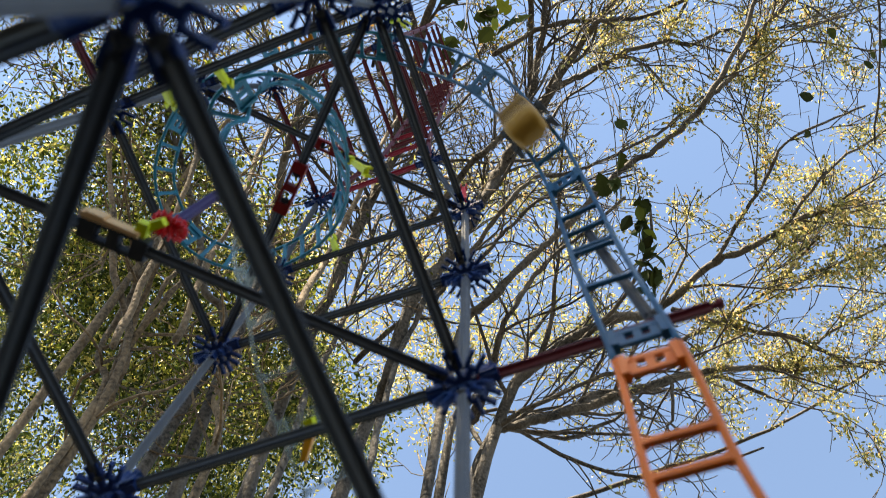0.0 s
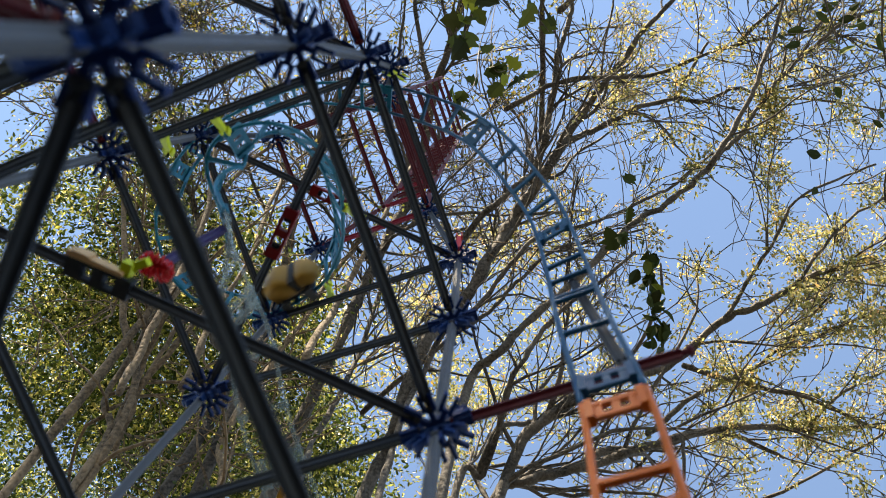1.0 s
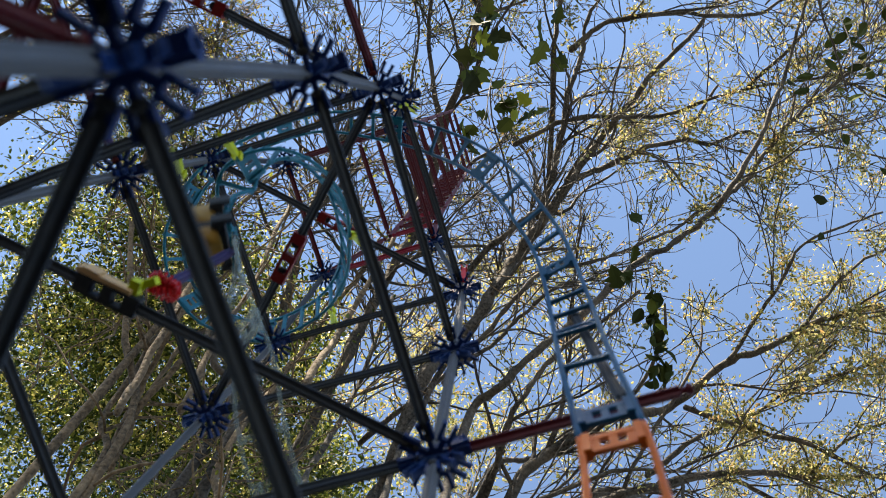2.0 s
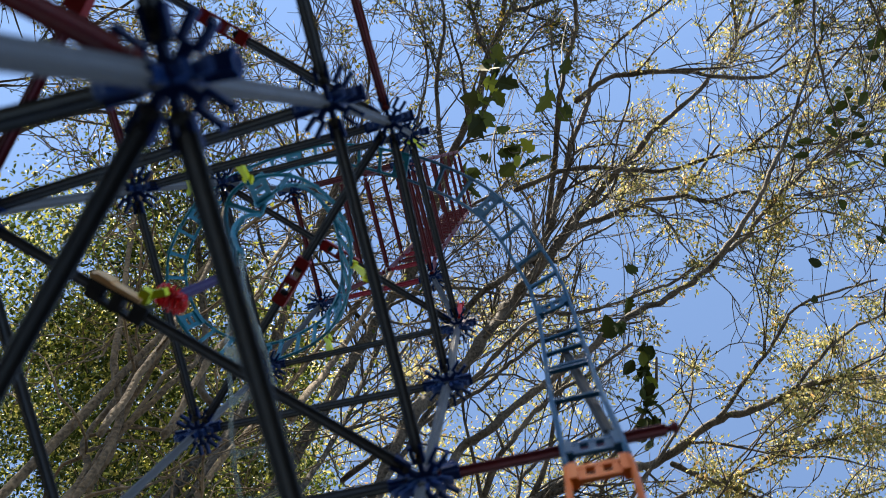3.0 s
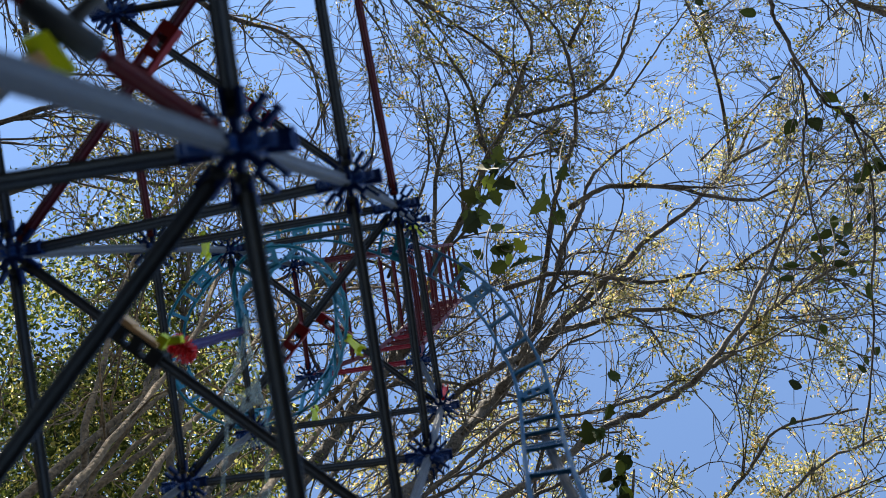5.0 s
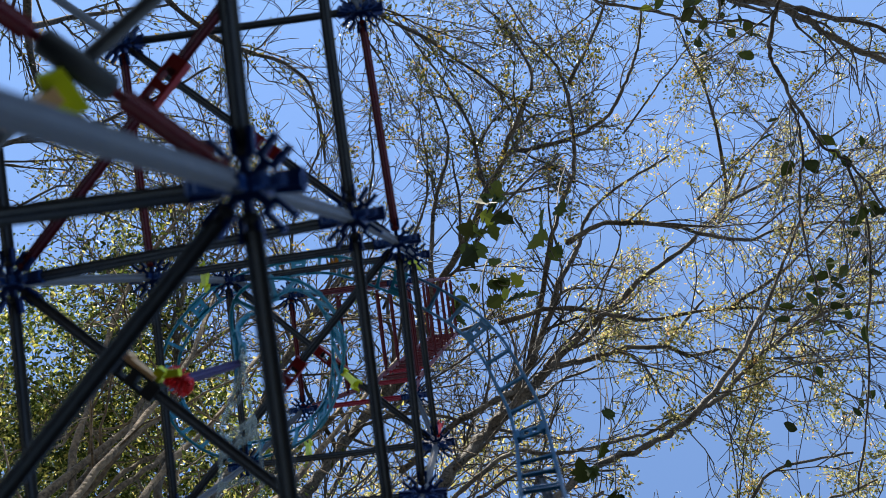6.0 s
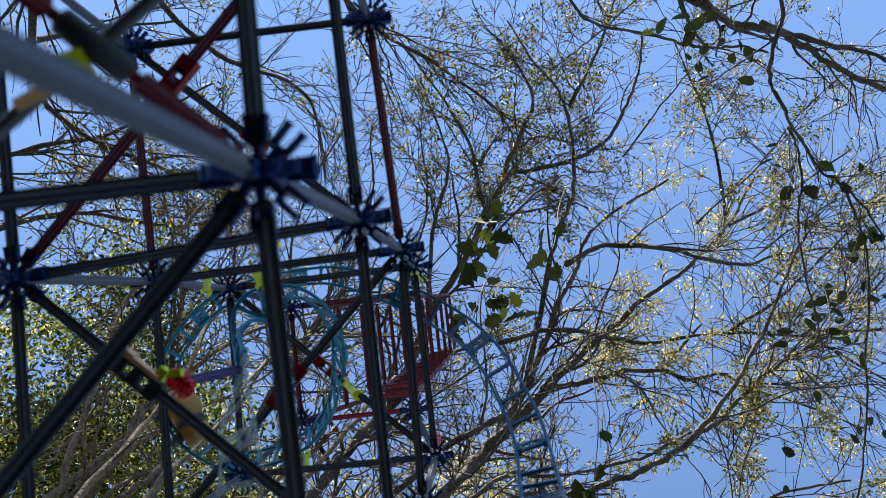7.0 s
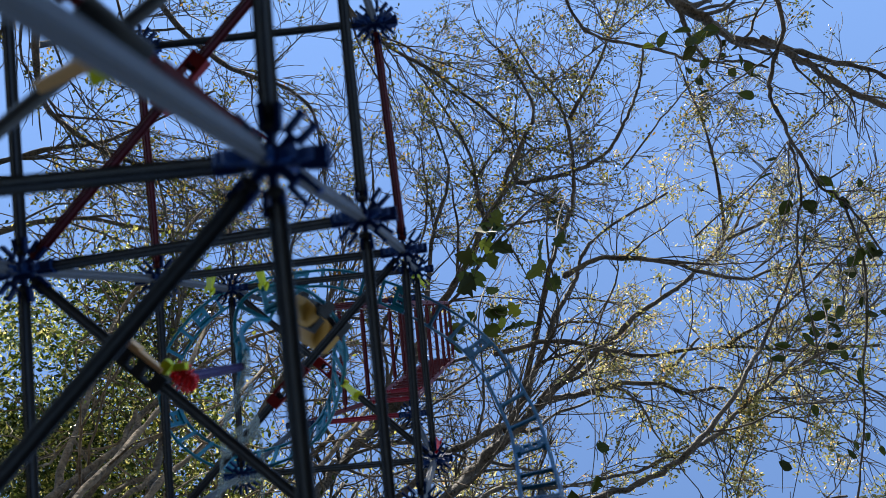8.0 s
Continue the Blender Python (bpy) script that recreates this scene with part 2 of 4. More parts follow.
for k in range(-1, 5):
    for c, d in ("AB", "BC", "CD", "DA"):
        beam(c, d, k)
for k in range(-1, 4):
    beam("E", "F", k)
    beam("A", "E", k, M_RED if k == 3 else M_BLACK)
    beam("D", "F", k, M_RED if k == 3 else M_BLACK)


def along(a, b, up=(0, 0, 1)):
    """A pose half way between a and b, x towards b, z upwards."""
    x = (b - a).normalized()
    y = Vector(up).cross(x).normalized()
    m = Matrix((x, y, x.cross(y))).transposed().to_4x4()
    m.translation = (a + b) / 2
    return m


def sleeve(size=1.0):
    """A clip that joins two rods end to end: two bars, end collars and a bridge, with a gap between."""
    bm = bmesh.new()
    for s_ in (-1, 1):
        box(bm, (0.044 * size, 0.0022, 0.0078), Matrix.Translation((0, s_ * 0.0047, 0)))
        box(bm, (0.0085, 0.0112, 0.0090), Matrix.Translation((s_ * 0.0178 * size, 0, 0.0004)))
    box(bm, (0.0060, 0.0106, 0.0084), Matrix())
    return bm


def coupled(c, d, k, material, clip_material, u=0.5, drop=0, size=1.0):
    """A diagonal of two rods that meet in a clip."""
    a, b = node(c, k), node(d, k - drop)
    mid = a.lerp(b, u)
    rod(frame_tower, a, mid, material)
    rod(frame_tower, mid, b, material)
    clip = part("clip", sleeve(size), clip_material, frame_tower)
    clip.matrix_basis = along(a, b)
    clip.location = mid
    return clip


coupled("D", "B", 4, M_BLACK, M_CLIP_RED)
rod(frame_tower, node("A", 1), node("C", 1), M_BLACK)
coupled("A", "C", 3, M_BLACK, M_CLIP_RED)
coupled("D", "E", 2, M_RED, M_CLIP_RED)
coupled("F", "A", 3, M_BLACK, M_CLIP_RED)
near = coupled("A", "F", 1, M_RED, M_RED, 0.175, 1, 0.45)
bm = bmesh.new()
lathe(bm, [(-0.0125, 0.0034, 0), (-0.0115, 0.0046, 0), (0.0115, 0.0046, 0), (0.0125, 0.0034, 0)], 12, Matrix.Rotation(radians(90), 4, "Y"))
near.data = bpy.data.meshes.new("clip")
bm.to_mesh(near.data)
bm.free()
near.data.materials.append(M_BLACK)
bm = bmesh.new()
box(bm, (0.014, 0.011, 0.009), Matrix.Translation((-0.001, -0.0095, -0.002)) @ Matrix.Rotation(0.5, 4, "Z"), 0.7)
part("lime_clip", bm, M_LIME, near, "lime green clip")
bm = bmesh.new()
box(bm, (0.020, 0.005, 0.008), Matrix.Translation((0.003, -0.0190, -0.003)) @ Matrix.Rotation(-1.2, 4, "Z"), 0.7)
part("orange_clip", bm, M_PEACH, near, "orange clip")
bm = bmesh.new()
lathe(bm, [(0, 0.0021, 0), (0.003, 0.0026, 0), (0.12, 0.0026, 0), (0.123, 0.0021, 0)], 10, Matrix())
part("thin_rod", bm, M_GREY, frame_tower, "thin grey rod").matrix_basis = between((-0.112, 0.012, 0.18), (-0.01, -0.058, 0.18))

# the diagonal that carries the flower: black sleeve with an orange plate, a lime clip, a red connector and a purple rod
mid_clip = coupled("D", "B", 2, M_BLACK, M_BLACK, 0.33, size=0.8)
bm = bmesh.new()
box(bm, (0.032, 0.0030, 0.0085), Matrix.Translation((-0.004, -0.0070, 0.000)), 0.85)
box(bm, (0.010, 0.0020, 0.0090), Matrix.Translation((-0.012, -0.0086, 0.000)))
part("plate", bm, M_PEACH, mid_clip, "pale orange clip plate")
bm = bmesh.new()
box(bm, (0.019, 0.0055, 0.0070), Matrix.Translation((0.013, -0.0105, 0.006)) @ Matrix.Rotation(-0.75, 4, "Z"), 0.8)
box(bm, (0.006, 0.0100, 0.0070), Matrix.Translation((0.0115, -0.0085, 0.003)))
part("lime_clip", bm, M_LIME, mid_clip, "lime green clip")
FLOWER = Vector((-0.1385, 0.0845, 0.480))
flower = part("red_connector", connector_mesh(M_SCARLET, 8, 0.54), M_SCARLET, frame_tower, "bright red connector shaped like a flower")
flower.matrix_basis = Matrix.Translation(FLOWER) @ pose(0, 0, 0, 25, 20, 10)
part("cross_piece", connector_mesh(M_SCARLET, 8, 0.48), M_SCARLET, flower).matrix_basis = pose(0, 0, 0, 70, 0, 20)
rod(frame_tower, FLOWER, (-0.1357, 0.0844, 0.615), M_PURPLE, "purple rod", gap=0.006)
rod(frame_tower, (0.109, 0.213, 0.424), (0.101, 0.207, 0.605), M_BLACK, gap=0.002)
arm = rod(frame_tower, node("B", 2), (0.153, 0.212, 0.42), M_RED, "dark red rod", gap=0.008)


def lime_grip(at, to, material=M_LIME):
    """A small clip that grips a rod at one end and a track at the other."""
    bm = bmesh.new()
    L = (Vector(to) - Vector(at)).length
    box(bm, (L, 0.0065, 0.0055), Matrix.Translation((L / 2, 0, 0)), 0.7)
    for s_ in (-1, 1):
        box(bm, (0.008, 0.0020, 0.0070), Matrix.Translation((-0.002, s_ * 0.0040, 0)))
        box(bm, (0.008, 0.0018, 0.0060), Matrix.Translation((L + 0.003, s_ * 0.0030, 0)))
    d = Vector(to) - Vector(at)
    ob = part("grip", bm, material, frame_tower, "lime green clip" if material is M_LIME else "red clip")
    ob.matrix_basis = Matrix.Translation(at) @ d.to_track_quat("X", "Z").to_matrix().to_4x4()
    return ob


lime_grip((-0.125, 0.0, 0.645), (-0.130, 0.012, 0.675))
lime_grip((-0.168, 0.0, 0.645), (-0.178, 0.012, 0.668))
lime_grip((-0.146, 0.212, 0.858), (-0.150, 0.202, 0.880))
lime_grip((-0.066, 0.128, 0.762), (-0.082, 0.118, 0.795))
lime_grip((-0.003, 0.004, 0.86), (0.006, 0.014, 0.885))
lime_grip((0.0, 0.212, 0.90), (0.002, 0.206, 0.935), M_SCARLET)

# upper part of the tower: red storeys, narrower
UP = 8


def upper(i, sx, sy):
    if i == 0:
        return Vector((-0.205 + 0.164 * sx, 0.022 + 0.166 * sy, 1.11))
    return Vector((-0.124 + 0.074 * sx + 0.006 * i, 0.026 + 0.152 * sy - 0.0030 * i, 1.07 + 0.151 * i))


for i in range(UP):
    for sx in (0, 1):
        for sy in (0, 1):
            if i == 0:
                connector(frame_tower, Matrix.Translation(upper(i, sx, sy)))
            elif i + 1 < UP:
                rod(frame_tower, upper(i, sx, sy), upper(i + 1, sx, sy), M_RED, gap=0.004)
        rod(frame_tower, upper(i, sx, 0), upper(i, sx, 1), M_RED, gap=0.005)
    rod(frame_tower, upper(i, 0, 1), upper(i, 1, 1), M_CRIMSON if i < 3 else M_RED, gap=0.005)
    if i in (0, UP - 1):
        rod(frame_tower, upper(i, 0, 0), upper(i, 1, 0), M_RED, gap=0.005)
    elif i:
        rod(frame_tower, (upper(i, 0, 1) + upper(i + 1, 0, 1)) / 2, (upper(i, 1, 1) + upper(i + 1, 1, 1)) / 2, M_RED, gap=0.005)
rod(frame_tower, (-0.139, 0.025, 1.13), (-0.141, 0.180, 1.13), M_RED, gap=0.005)
for sx in (0, 1):
    for sy in (0, 1):
        rod(frame_tower, upper(0, sx, sy), upper(1, sx, sy), M_RED)
for (sx, sy), c in {(0, 0): "D", (1, 0): "A", (1, 1): "B", (0, 1): "C"}.items():
    rod(frame_tower, node(c, 4), upper(0, sx, sy), M_BLACK)

# ---- coaster track ----
PATH = [
    (0.085, 0.300, -0.10), (0.090, 0.225, 0.05), (0.090, 0.203, 0.18), (0.090, 0.202, 0.26), (0.092, 0.202, 0.30), (0.096, 0.202, 0.37),
    (0.097, 0.202, 0.50), (0.100, 0.199, 0.61), (0.102, 0.190, 0.70), (0.100, 0.172, 0.765), (0.090, 0.146, 0.815), (0.077, 0.117, 0.86),
    (0.055, 0.088, 0.905), (0.024, 0.062, 0.94), (-0.024, 0.031, 0.965), (-0.101, -0.004, 0.970), (-0.155, -0.009, 0.955), (-0.215, -0.001, 0.935),
    (-0.260, 0.018, 0.92), (-0.294, 0.054, 0.905), (-0.308, 0.088, 0.895), (-0.305, 0.134, 0.885), (-0.283, 0.170, 0.88), (-0.236, 0.198, 0.875),
]
PATH2 = [
    (-0.184, 0.196, 0.870), (-0.142, 0.180, 0.860), (-0.111, 0.149, 0.840), (-0.093, 0.112, 0.81), (-0.083, 0.075, 0.78), (-0.088, 0.042, 0.75),
    (-0.104, 0.024, 0.725), (-0.127, 0.023, 0.710), (-0.147, 0.037, 0.695), (-0.153, 0.062, 0.668), (-0.137, 0.086, 0.612), (-0.118, 0.112, 0.53),
    (-0.106, 0.150, 0.49), (-0.106, 0.178, 0.472), (-0.105, 0.203, 0.46), (-0.102, 0.232, 0.45), (-0.098, 0.262, 0.435), (-0.080, 0.320, 0.36),
    (-0.050, 0.390, 0.18), (0.0, 0.430, 0.0), (0.050, 0.430, -0.13), (0.080, 0.370, -0.16),
]
MIDDLE = Vector((-0.19, 0.10, 0))
# the cars hang inside the helix: side tilt of the track towards the middle of the helix, in degrees, by number of the path point
TILT = {0: 0, 12: 0, 14: 18, 15: 46, 17: 62, 20: 74, 23: 60, 26: 62, 29: 58, 31: 50, 33: 35, 34: 20, 36: 5, 46: 0}
N_SUB = 12


def spline(pts, sub=N_SUB, closed=False):
    pts = [Vector(q) for q in pts]
    out = []
    n = len(pts)
    for i in range(n if closed else n - 1):
        p0 = pts[(i - 1) % n] if (closed or i) else pts[0] * 2 - pts[1]
        p1, p2 = pts[i], pts[(i + 1) % n]
        p3 = pts[(i + 2) % n] if (closed or i + 2 < n) else pts[-1] * 2 - pts[-2]
        for j in range(sub):
            u = j / sub
            out.append(0.5 * ((2 * p1) + (p2 - p0) * u + (2 * p0 - 5 * p1 + 4 * p2 - p3) * u * u + (3 * p1 - p0 - 3 * p2 + p3) * u ** 3))
    if not closed:
        out.append(pts[-1])
    return out


LINE = spline(PATH + PATH2, closed=True)
N_LINE = len(LINE)
RUN = [0.0]
for a_, b_ in zip(LINE, LINE[1:] + LINE[:1]):
    RUN.append(RUN[-1] + (b_ - a_).length)
TOTAL = RUN[-1]


def track_pose(i):
    """The track's pose at sample i of the line: x along it, y across it, z away from its ties to the rider's side."""
    i %= N_LINE
    ahead = (LINE[(i + 1) % N_LINE] - LINE[i - 1]).normalized()
    at = i / N_SUB
    keys = sorted(TILT)
    tilt = float(np.interp(at, keys, [TILT[q] for q in keys]))
    c = LINE[i]
    inward = MIDDLE - Vector((c.x, c.y, 0))
    inward.z = 0
    inward.normalize()
    up = Vector((0, 0, -1)) * math.cos(radians(tilt)) + inward * math.sin(radians(tilt))
    if at < 14:
        # the climb: the rider faces the tower, then hangs below the curve
        keys = (0, 6, 8, 10, 12, 14)
        ways = ((0, -1, 0), (0, -1, 0), (-0.2, -0.95, -0.2), (-0.37, -0.68, -0.63), (-0.2, -0.6, -0.67), tuple(up))
        up = Vector([float(np.interp(at, keys, [w_[j] for w_ in ways])) for j in range(3)])
    elif at > 41:
        keys = (41, 43, 45, 46)
        ways = (tuple(up), (0, -1, 0), (-0.3, -0.5, 0.8), (0, -1, 0.2))
        up = Vector([float(np.interp(at, keys, [w_[j] for w_ in ways])) for j in range(3)])
    up = (up - ahead * up.dot(ahead)).normalized()
    side = up.cross(ahead)
    m = Matrix((ahead, side, up)).transposed().to_4x4()
    m.translation = c
    return m


POSES = [track_pose(i) for i in range(N_LINE)]
# even out the turn along the line
for _ in range(3):
    qs = [m.to_quaternion() for m in POSES]
    sm = []
    for i in range(N_LINE):
        q = qs[i].copy()
        for j in (-4, -2, 2, 4):
            o = qs[(i + j) % N_LINE].copy()
            o.make_compatible(qs[i])
            q = q + o
        q.normalize()
        m = q.to_matrix().to_4x4()
        m.translation = LINE[i]
        sm.append(m)
    POSES = sm


def pose_at(s):
    """The track's pose s metres along it."""
    s %= TOTAL
    i = int(np.searchsorted(RUN, s, side="right")) - 1
    u = (s - RUN[i]) / max(1e-9, RUN[i + 1] - RUN[i])
    a, b = POSES[i % N_LINE], POSES[(i + 1) % N_LINE]
    qa, qb = a.to_quaternion(), b.to_quaternion()
    m = qa.slerp(qb, u).to_matrix().to_4x4()
    m.translation = a.translation.lerp(b.translation, u)
    return m


HALF = 0.0155


def tube(bm, pts, r, n=8):
    rings = []
    for i, q in enumerate(pts):
        d = (pts[min(i + 1, len(pts) - 1)] - pts[max(i - 1, 0)]).normalized()
        m = d.to_track_quat("Z", "Y").to_matrix()
        rings.append([bm.verts.new(q + m @ Vector((r * math.cos(2 * math.pi * k / n), r * math.sin(2 * math.pi * k / n), 0))) for k in range(n)])
    for a, b in zip(rings, rings[1:]):
        for k in range(n):
            bm.faces.new((a[k], a[(k + 1) % n], b[(k + 1) % n], b[k])).smooth = True
    bm.faces.new(rings[0][::-1])
    bm.faces.new(rings[-1])


def tie_mesh(material, wide):
    bm = bmesh.new()
    if wide:
        for x in (-0.0066, 0.0066):
            box(bm, (0.0046, 2 * HALF, 0.0024), Matrix.Translation((x, 0, -0.001)))
        for y in (-0.0085, 0.0, 0.0085):
            box(bm, (0.0088, 0.0042, 0.0018), Matrix.Translation((0, y, -0.001)))
        box(bm, (0.019, 0.004, 0.006), Matrix.Translation((0, HALF - 0.003, -0.001)))
        box(bm, (0.019, 0.004, 0.006), Matrix.Translation((0, 0.003 - HALF, -0.001)))
    else:
        box(bm, (0.0036, 2 * HALF, 0.0030), Matrix.Translation((0, 0, -0.0005)))
        box(bm, (0.0050, 0.0050, 0.0036), Matrix.Translation((0, HALF - 0.001, -0.0005)))
        box(bm, (0.0050, 0.0050, 0.0036), Matrix.Translation((0, 0.001 - HALF, -0.0005)))
    me = bpy.data.meshes.new("tie")
    bm.to_mesh(me)
    bm.free()
    me.materials.append(material)
    return me


def track_section(label, i0, i1, material, step=0.0165, every=5, thick=0.0018, ties=()):
    th = thing("track_section", label, "toy track", "coaster track")
    pieces = [POSES[i % N_LINE] for i in range(i0, i1 + 1)]
    for s in (-1, 1):
        bm = bmesh.new()
        tube(bm, [m @ Vector((0, s * HALF, 0)) for m in pieces], thick)
        part("rail", bm, material, th)
    slim, wide = tie_mesh(material, False), tie_mesh(material, True)
    s0, s1 = RUN[i0], RUN[i1]
    n = int((s1 - s0) / step)
    for at, broad in ties or [(s0 + (k + 0.3) * (s1 - s0) / (n + 0.6), k % every == 0) for k in range(n + 1)]:
        part("tie", wide if broad else slim, material, th).matrix_basis = pose_at(at)
    return th


track_section("orange plastic ladder track climbing steeply to the blue track", 0, 5 * N_SUB, M_ORANGE, ties=[(0.03, 1), (0.09, 0), (0.15, 0), (0.21, 1), (0.25, 0), (0.32, 0), (0.392, 0), (0.416, 0), (0.482, 1)])
track_section("blue plastic ladder track curving over into the helix", 5 * N_SUB, 14 * N_SUB, M_BLUE, ties=[(0.515, 1), (0.60, 0), (0.668, 0), (0.676, 0), (0.715, 0), (0.755, 0), (0.834, 1), (0.89, 0), (0.935, 0), (0.985, 0), (1.045, 1), (1.09, 0), (1.13, 0)])
outer = track_section("turquoise plastic track of the helix's outer turn", 14 * N_SUB, 23 * N_SUB, M_TEAL, 0.026, 5)
track_section("turquoise plastic track of the helix's inner turn", 23 * N_SUB, 34 * N_SUB, M_TEAL, 0.024, 5)
clear = track_section("clear plastic track running down out of the helix", 34 * N_SUB, len(PATH + PATH2) * N_SUB - 1, M_CLEAR, 0.036, 3, 0.0014)

bm = bmesh.new()
box(bm, (0.016, 0.005, 0.006), Matrix.Translation((0, 0, -0.006)) @ Matrix.Rotation(0.7, 4, "Z"), 0.7)
hook = part("hook", bm, M_GOLD, clear, "orange hook")
hook.matrix_basis = pose_at(RUN[39 * N_SUB]) @ pose(0, 0, 0, 180)
bm = bmesh.new()
box(bm, (0.010, 0.006, 0.007), Matrix.Translation((-0.010, -0.008, -0.007)), 0.7)
part("lime_clip", bm, M_LIME, clear, "lime green clip").matrix_basis = pose_at(RUN[39 * N_SUB]) @ pose(0, 0, 0, 180)

# small gold crown on a tie of the outer turn
bm = bmesh.new()
box(bm, (0.015, 0.0045, 0.0030), Matrix())
for x in (-0.006, 0, 0.006):
    box(bm, (0.009, 0.0034, 0.0026), Matrix.Translation((x, 0.006, 0)) @ Matrix.Rotation(radians(90), 4, "Z"), 0.25)
crown = part("badge", bm, M_GOLD, outer, "small gold crown badge")
crown.matrix_basis = pose(-0.110, -0.0085, 0.958, 180, 0, -8)

# ---- the car ----
car = thing("coaster_car", "small yellow plastic coaster car on a black chassis", "toy car")
bm = bmesh.new()
shell = [(-0.025, 0.011, 0.005, 0.018), (-0.022, 0.0165, 0.004, 0.031), (-0.008, 0.0180, 0.004, 0.035), (0.000, 0.0180, 0.004, 0.030), (0.003, 0.0150, 0.004, 0.020),
         (0.010, 0.0150, 0.004, 0.020), (0.012, 0.0170, 0.004, 0.027), (0.020, 0.0155, 0.004, 0.024), (0.027, 0.010, 0.005, 0.014)]
rings = []
for x, w, z0, z1 in shell:
    x *= 1.2
    ring = []
    for k in range(16):
        a = 2 * math.pi * k / 16
        cx, cz = math.cos(a), math.sin(a)
        ring.append(bm.verts.new((x, w * math.copysign(abs(cx) ** 0.5, cx), (z0 + z1) / 2 + (z1 - z0) / 2 * math.copysign(abs(cz) ** 0.5, cz))))
    rings.append(ring)
for a, b in zip(rings, rings[1:]):
    for k in range(16):
        bm.faces.new((a[k], a[(k + 1) % 16], b[(k + 1) % 16], b[k])).smooth = True
bm.faces.new(rings[0][::-1])
bm.faces.new(rings[-1])
part("body", bm, M_YELLOW, car, "rounded yellow shell")
bm = bmesh.new()
box(bm, (0.044, 0.024, 0.007), Matrix.Translation((0, 0, 0.0035)))
for x in (-0.016, 0.016):
    box(bm, (0.008, 0.044, 0.007), Matrix.Translation((x, 0, 0.0035)))
    for s_ in (-1, 1):
        box(bm, (0.011, 0.004, 0.016), Matrix.Translation((x, s_ * 0.022, 0.001)))
part("chassis", bm, M_BLACK, car, "black chassis with side guides")
bm = bmesh.new()
box(bm, (0.008, 0.031, 0.016), Matrix.Translation((0.0065, 0, 0.0165)))
part("seat", bm, M_BLACK, car, "black seat")
bm = bmesh.new()
lathe(bm, [(-0.003, 0.004, 0), (-0.0025, 0.005, 0), (0.0025, 0.005, 0), (0.003, 0.004, 0)], 14, Matrix())
wheel_me = bpy.data.meshes.new("wheel")
bm.to_mesh(wheel_me)
bm.free()
wheel_me.materials.append(M_BLACK)
for x in (-0.016, 0.016):
    for s_ in (-1, 1):
        part("wheel", wheel_me, M_BLACK, car).matrix_basis = pose(x, s_ * 0.0155, 0.0055, 90)

# ---- ground ----
bm = bmesh.new()
GN = 40
gv = [[bm.verts.new((x, y, -0.235 - 0.02 * noise.noise(Vector((x, y, 0)) * 0.3) - (0.02 if max(abs(x), abs(y)) > 1 else 0))) for y in [math.copysign(abs(v) ** 3 * 1500, v) for v in np.linspace(-1, 1, GN)]] for x in [math.copysign(abs(v) ** 3 * 1500, v) for v in np.linspace(-1, 1, GN)]]
for i in range(GN - 1):
    for j in range(GN - 1):
        bm.faces.new((gv[i][j], gv[i + 1][j], gv[i + 1][j + 1], gv[i][j + 1])).smooth = True
me_g = bpy.data.meshes.new("ground")
bm.to_mesh(me_g)
bm.free()
me_g.materials.append(m_ground)
tagged(new("ground", me_g), "brown ground strewn with leaf litter", "ground", kind="structure")


# ---- trees ----
# half outlines of large leaves, as (along, aside)
LOBED_HALF = ((0.0, 0.0), (0.06, 0.20), (0.20, 0.36), (0.30, 0.24), (0.46, 0.47), (0.58, 0.26), (0.76, 0.24), (0.88, 0.10))
OVAL_HALF = ((0.0, 0.0), (0.08, 0.14), (0.22, 0.26), (0.42, 0.31), (0.62, 0.27), (0.80, 0.17), (0.92, 0.07))


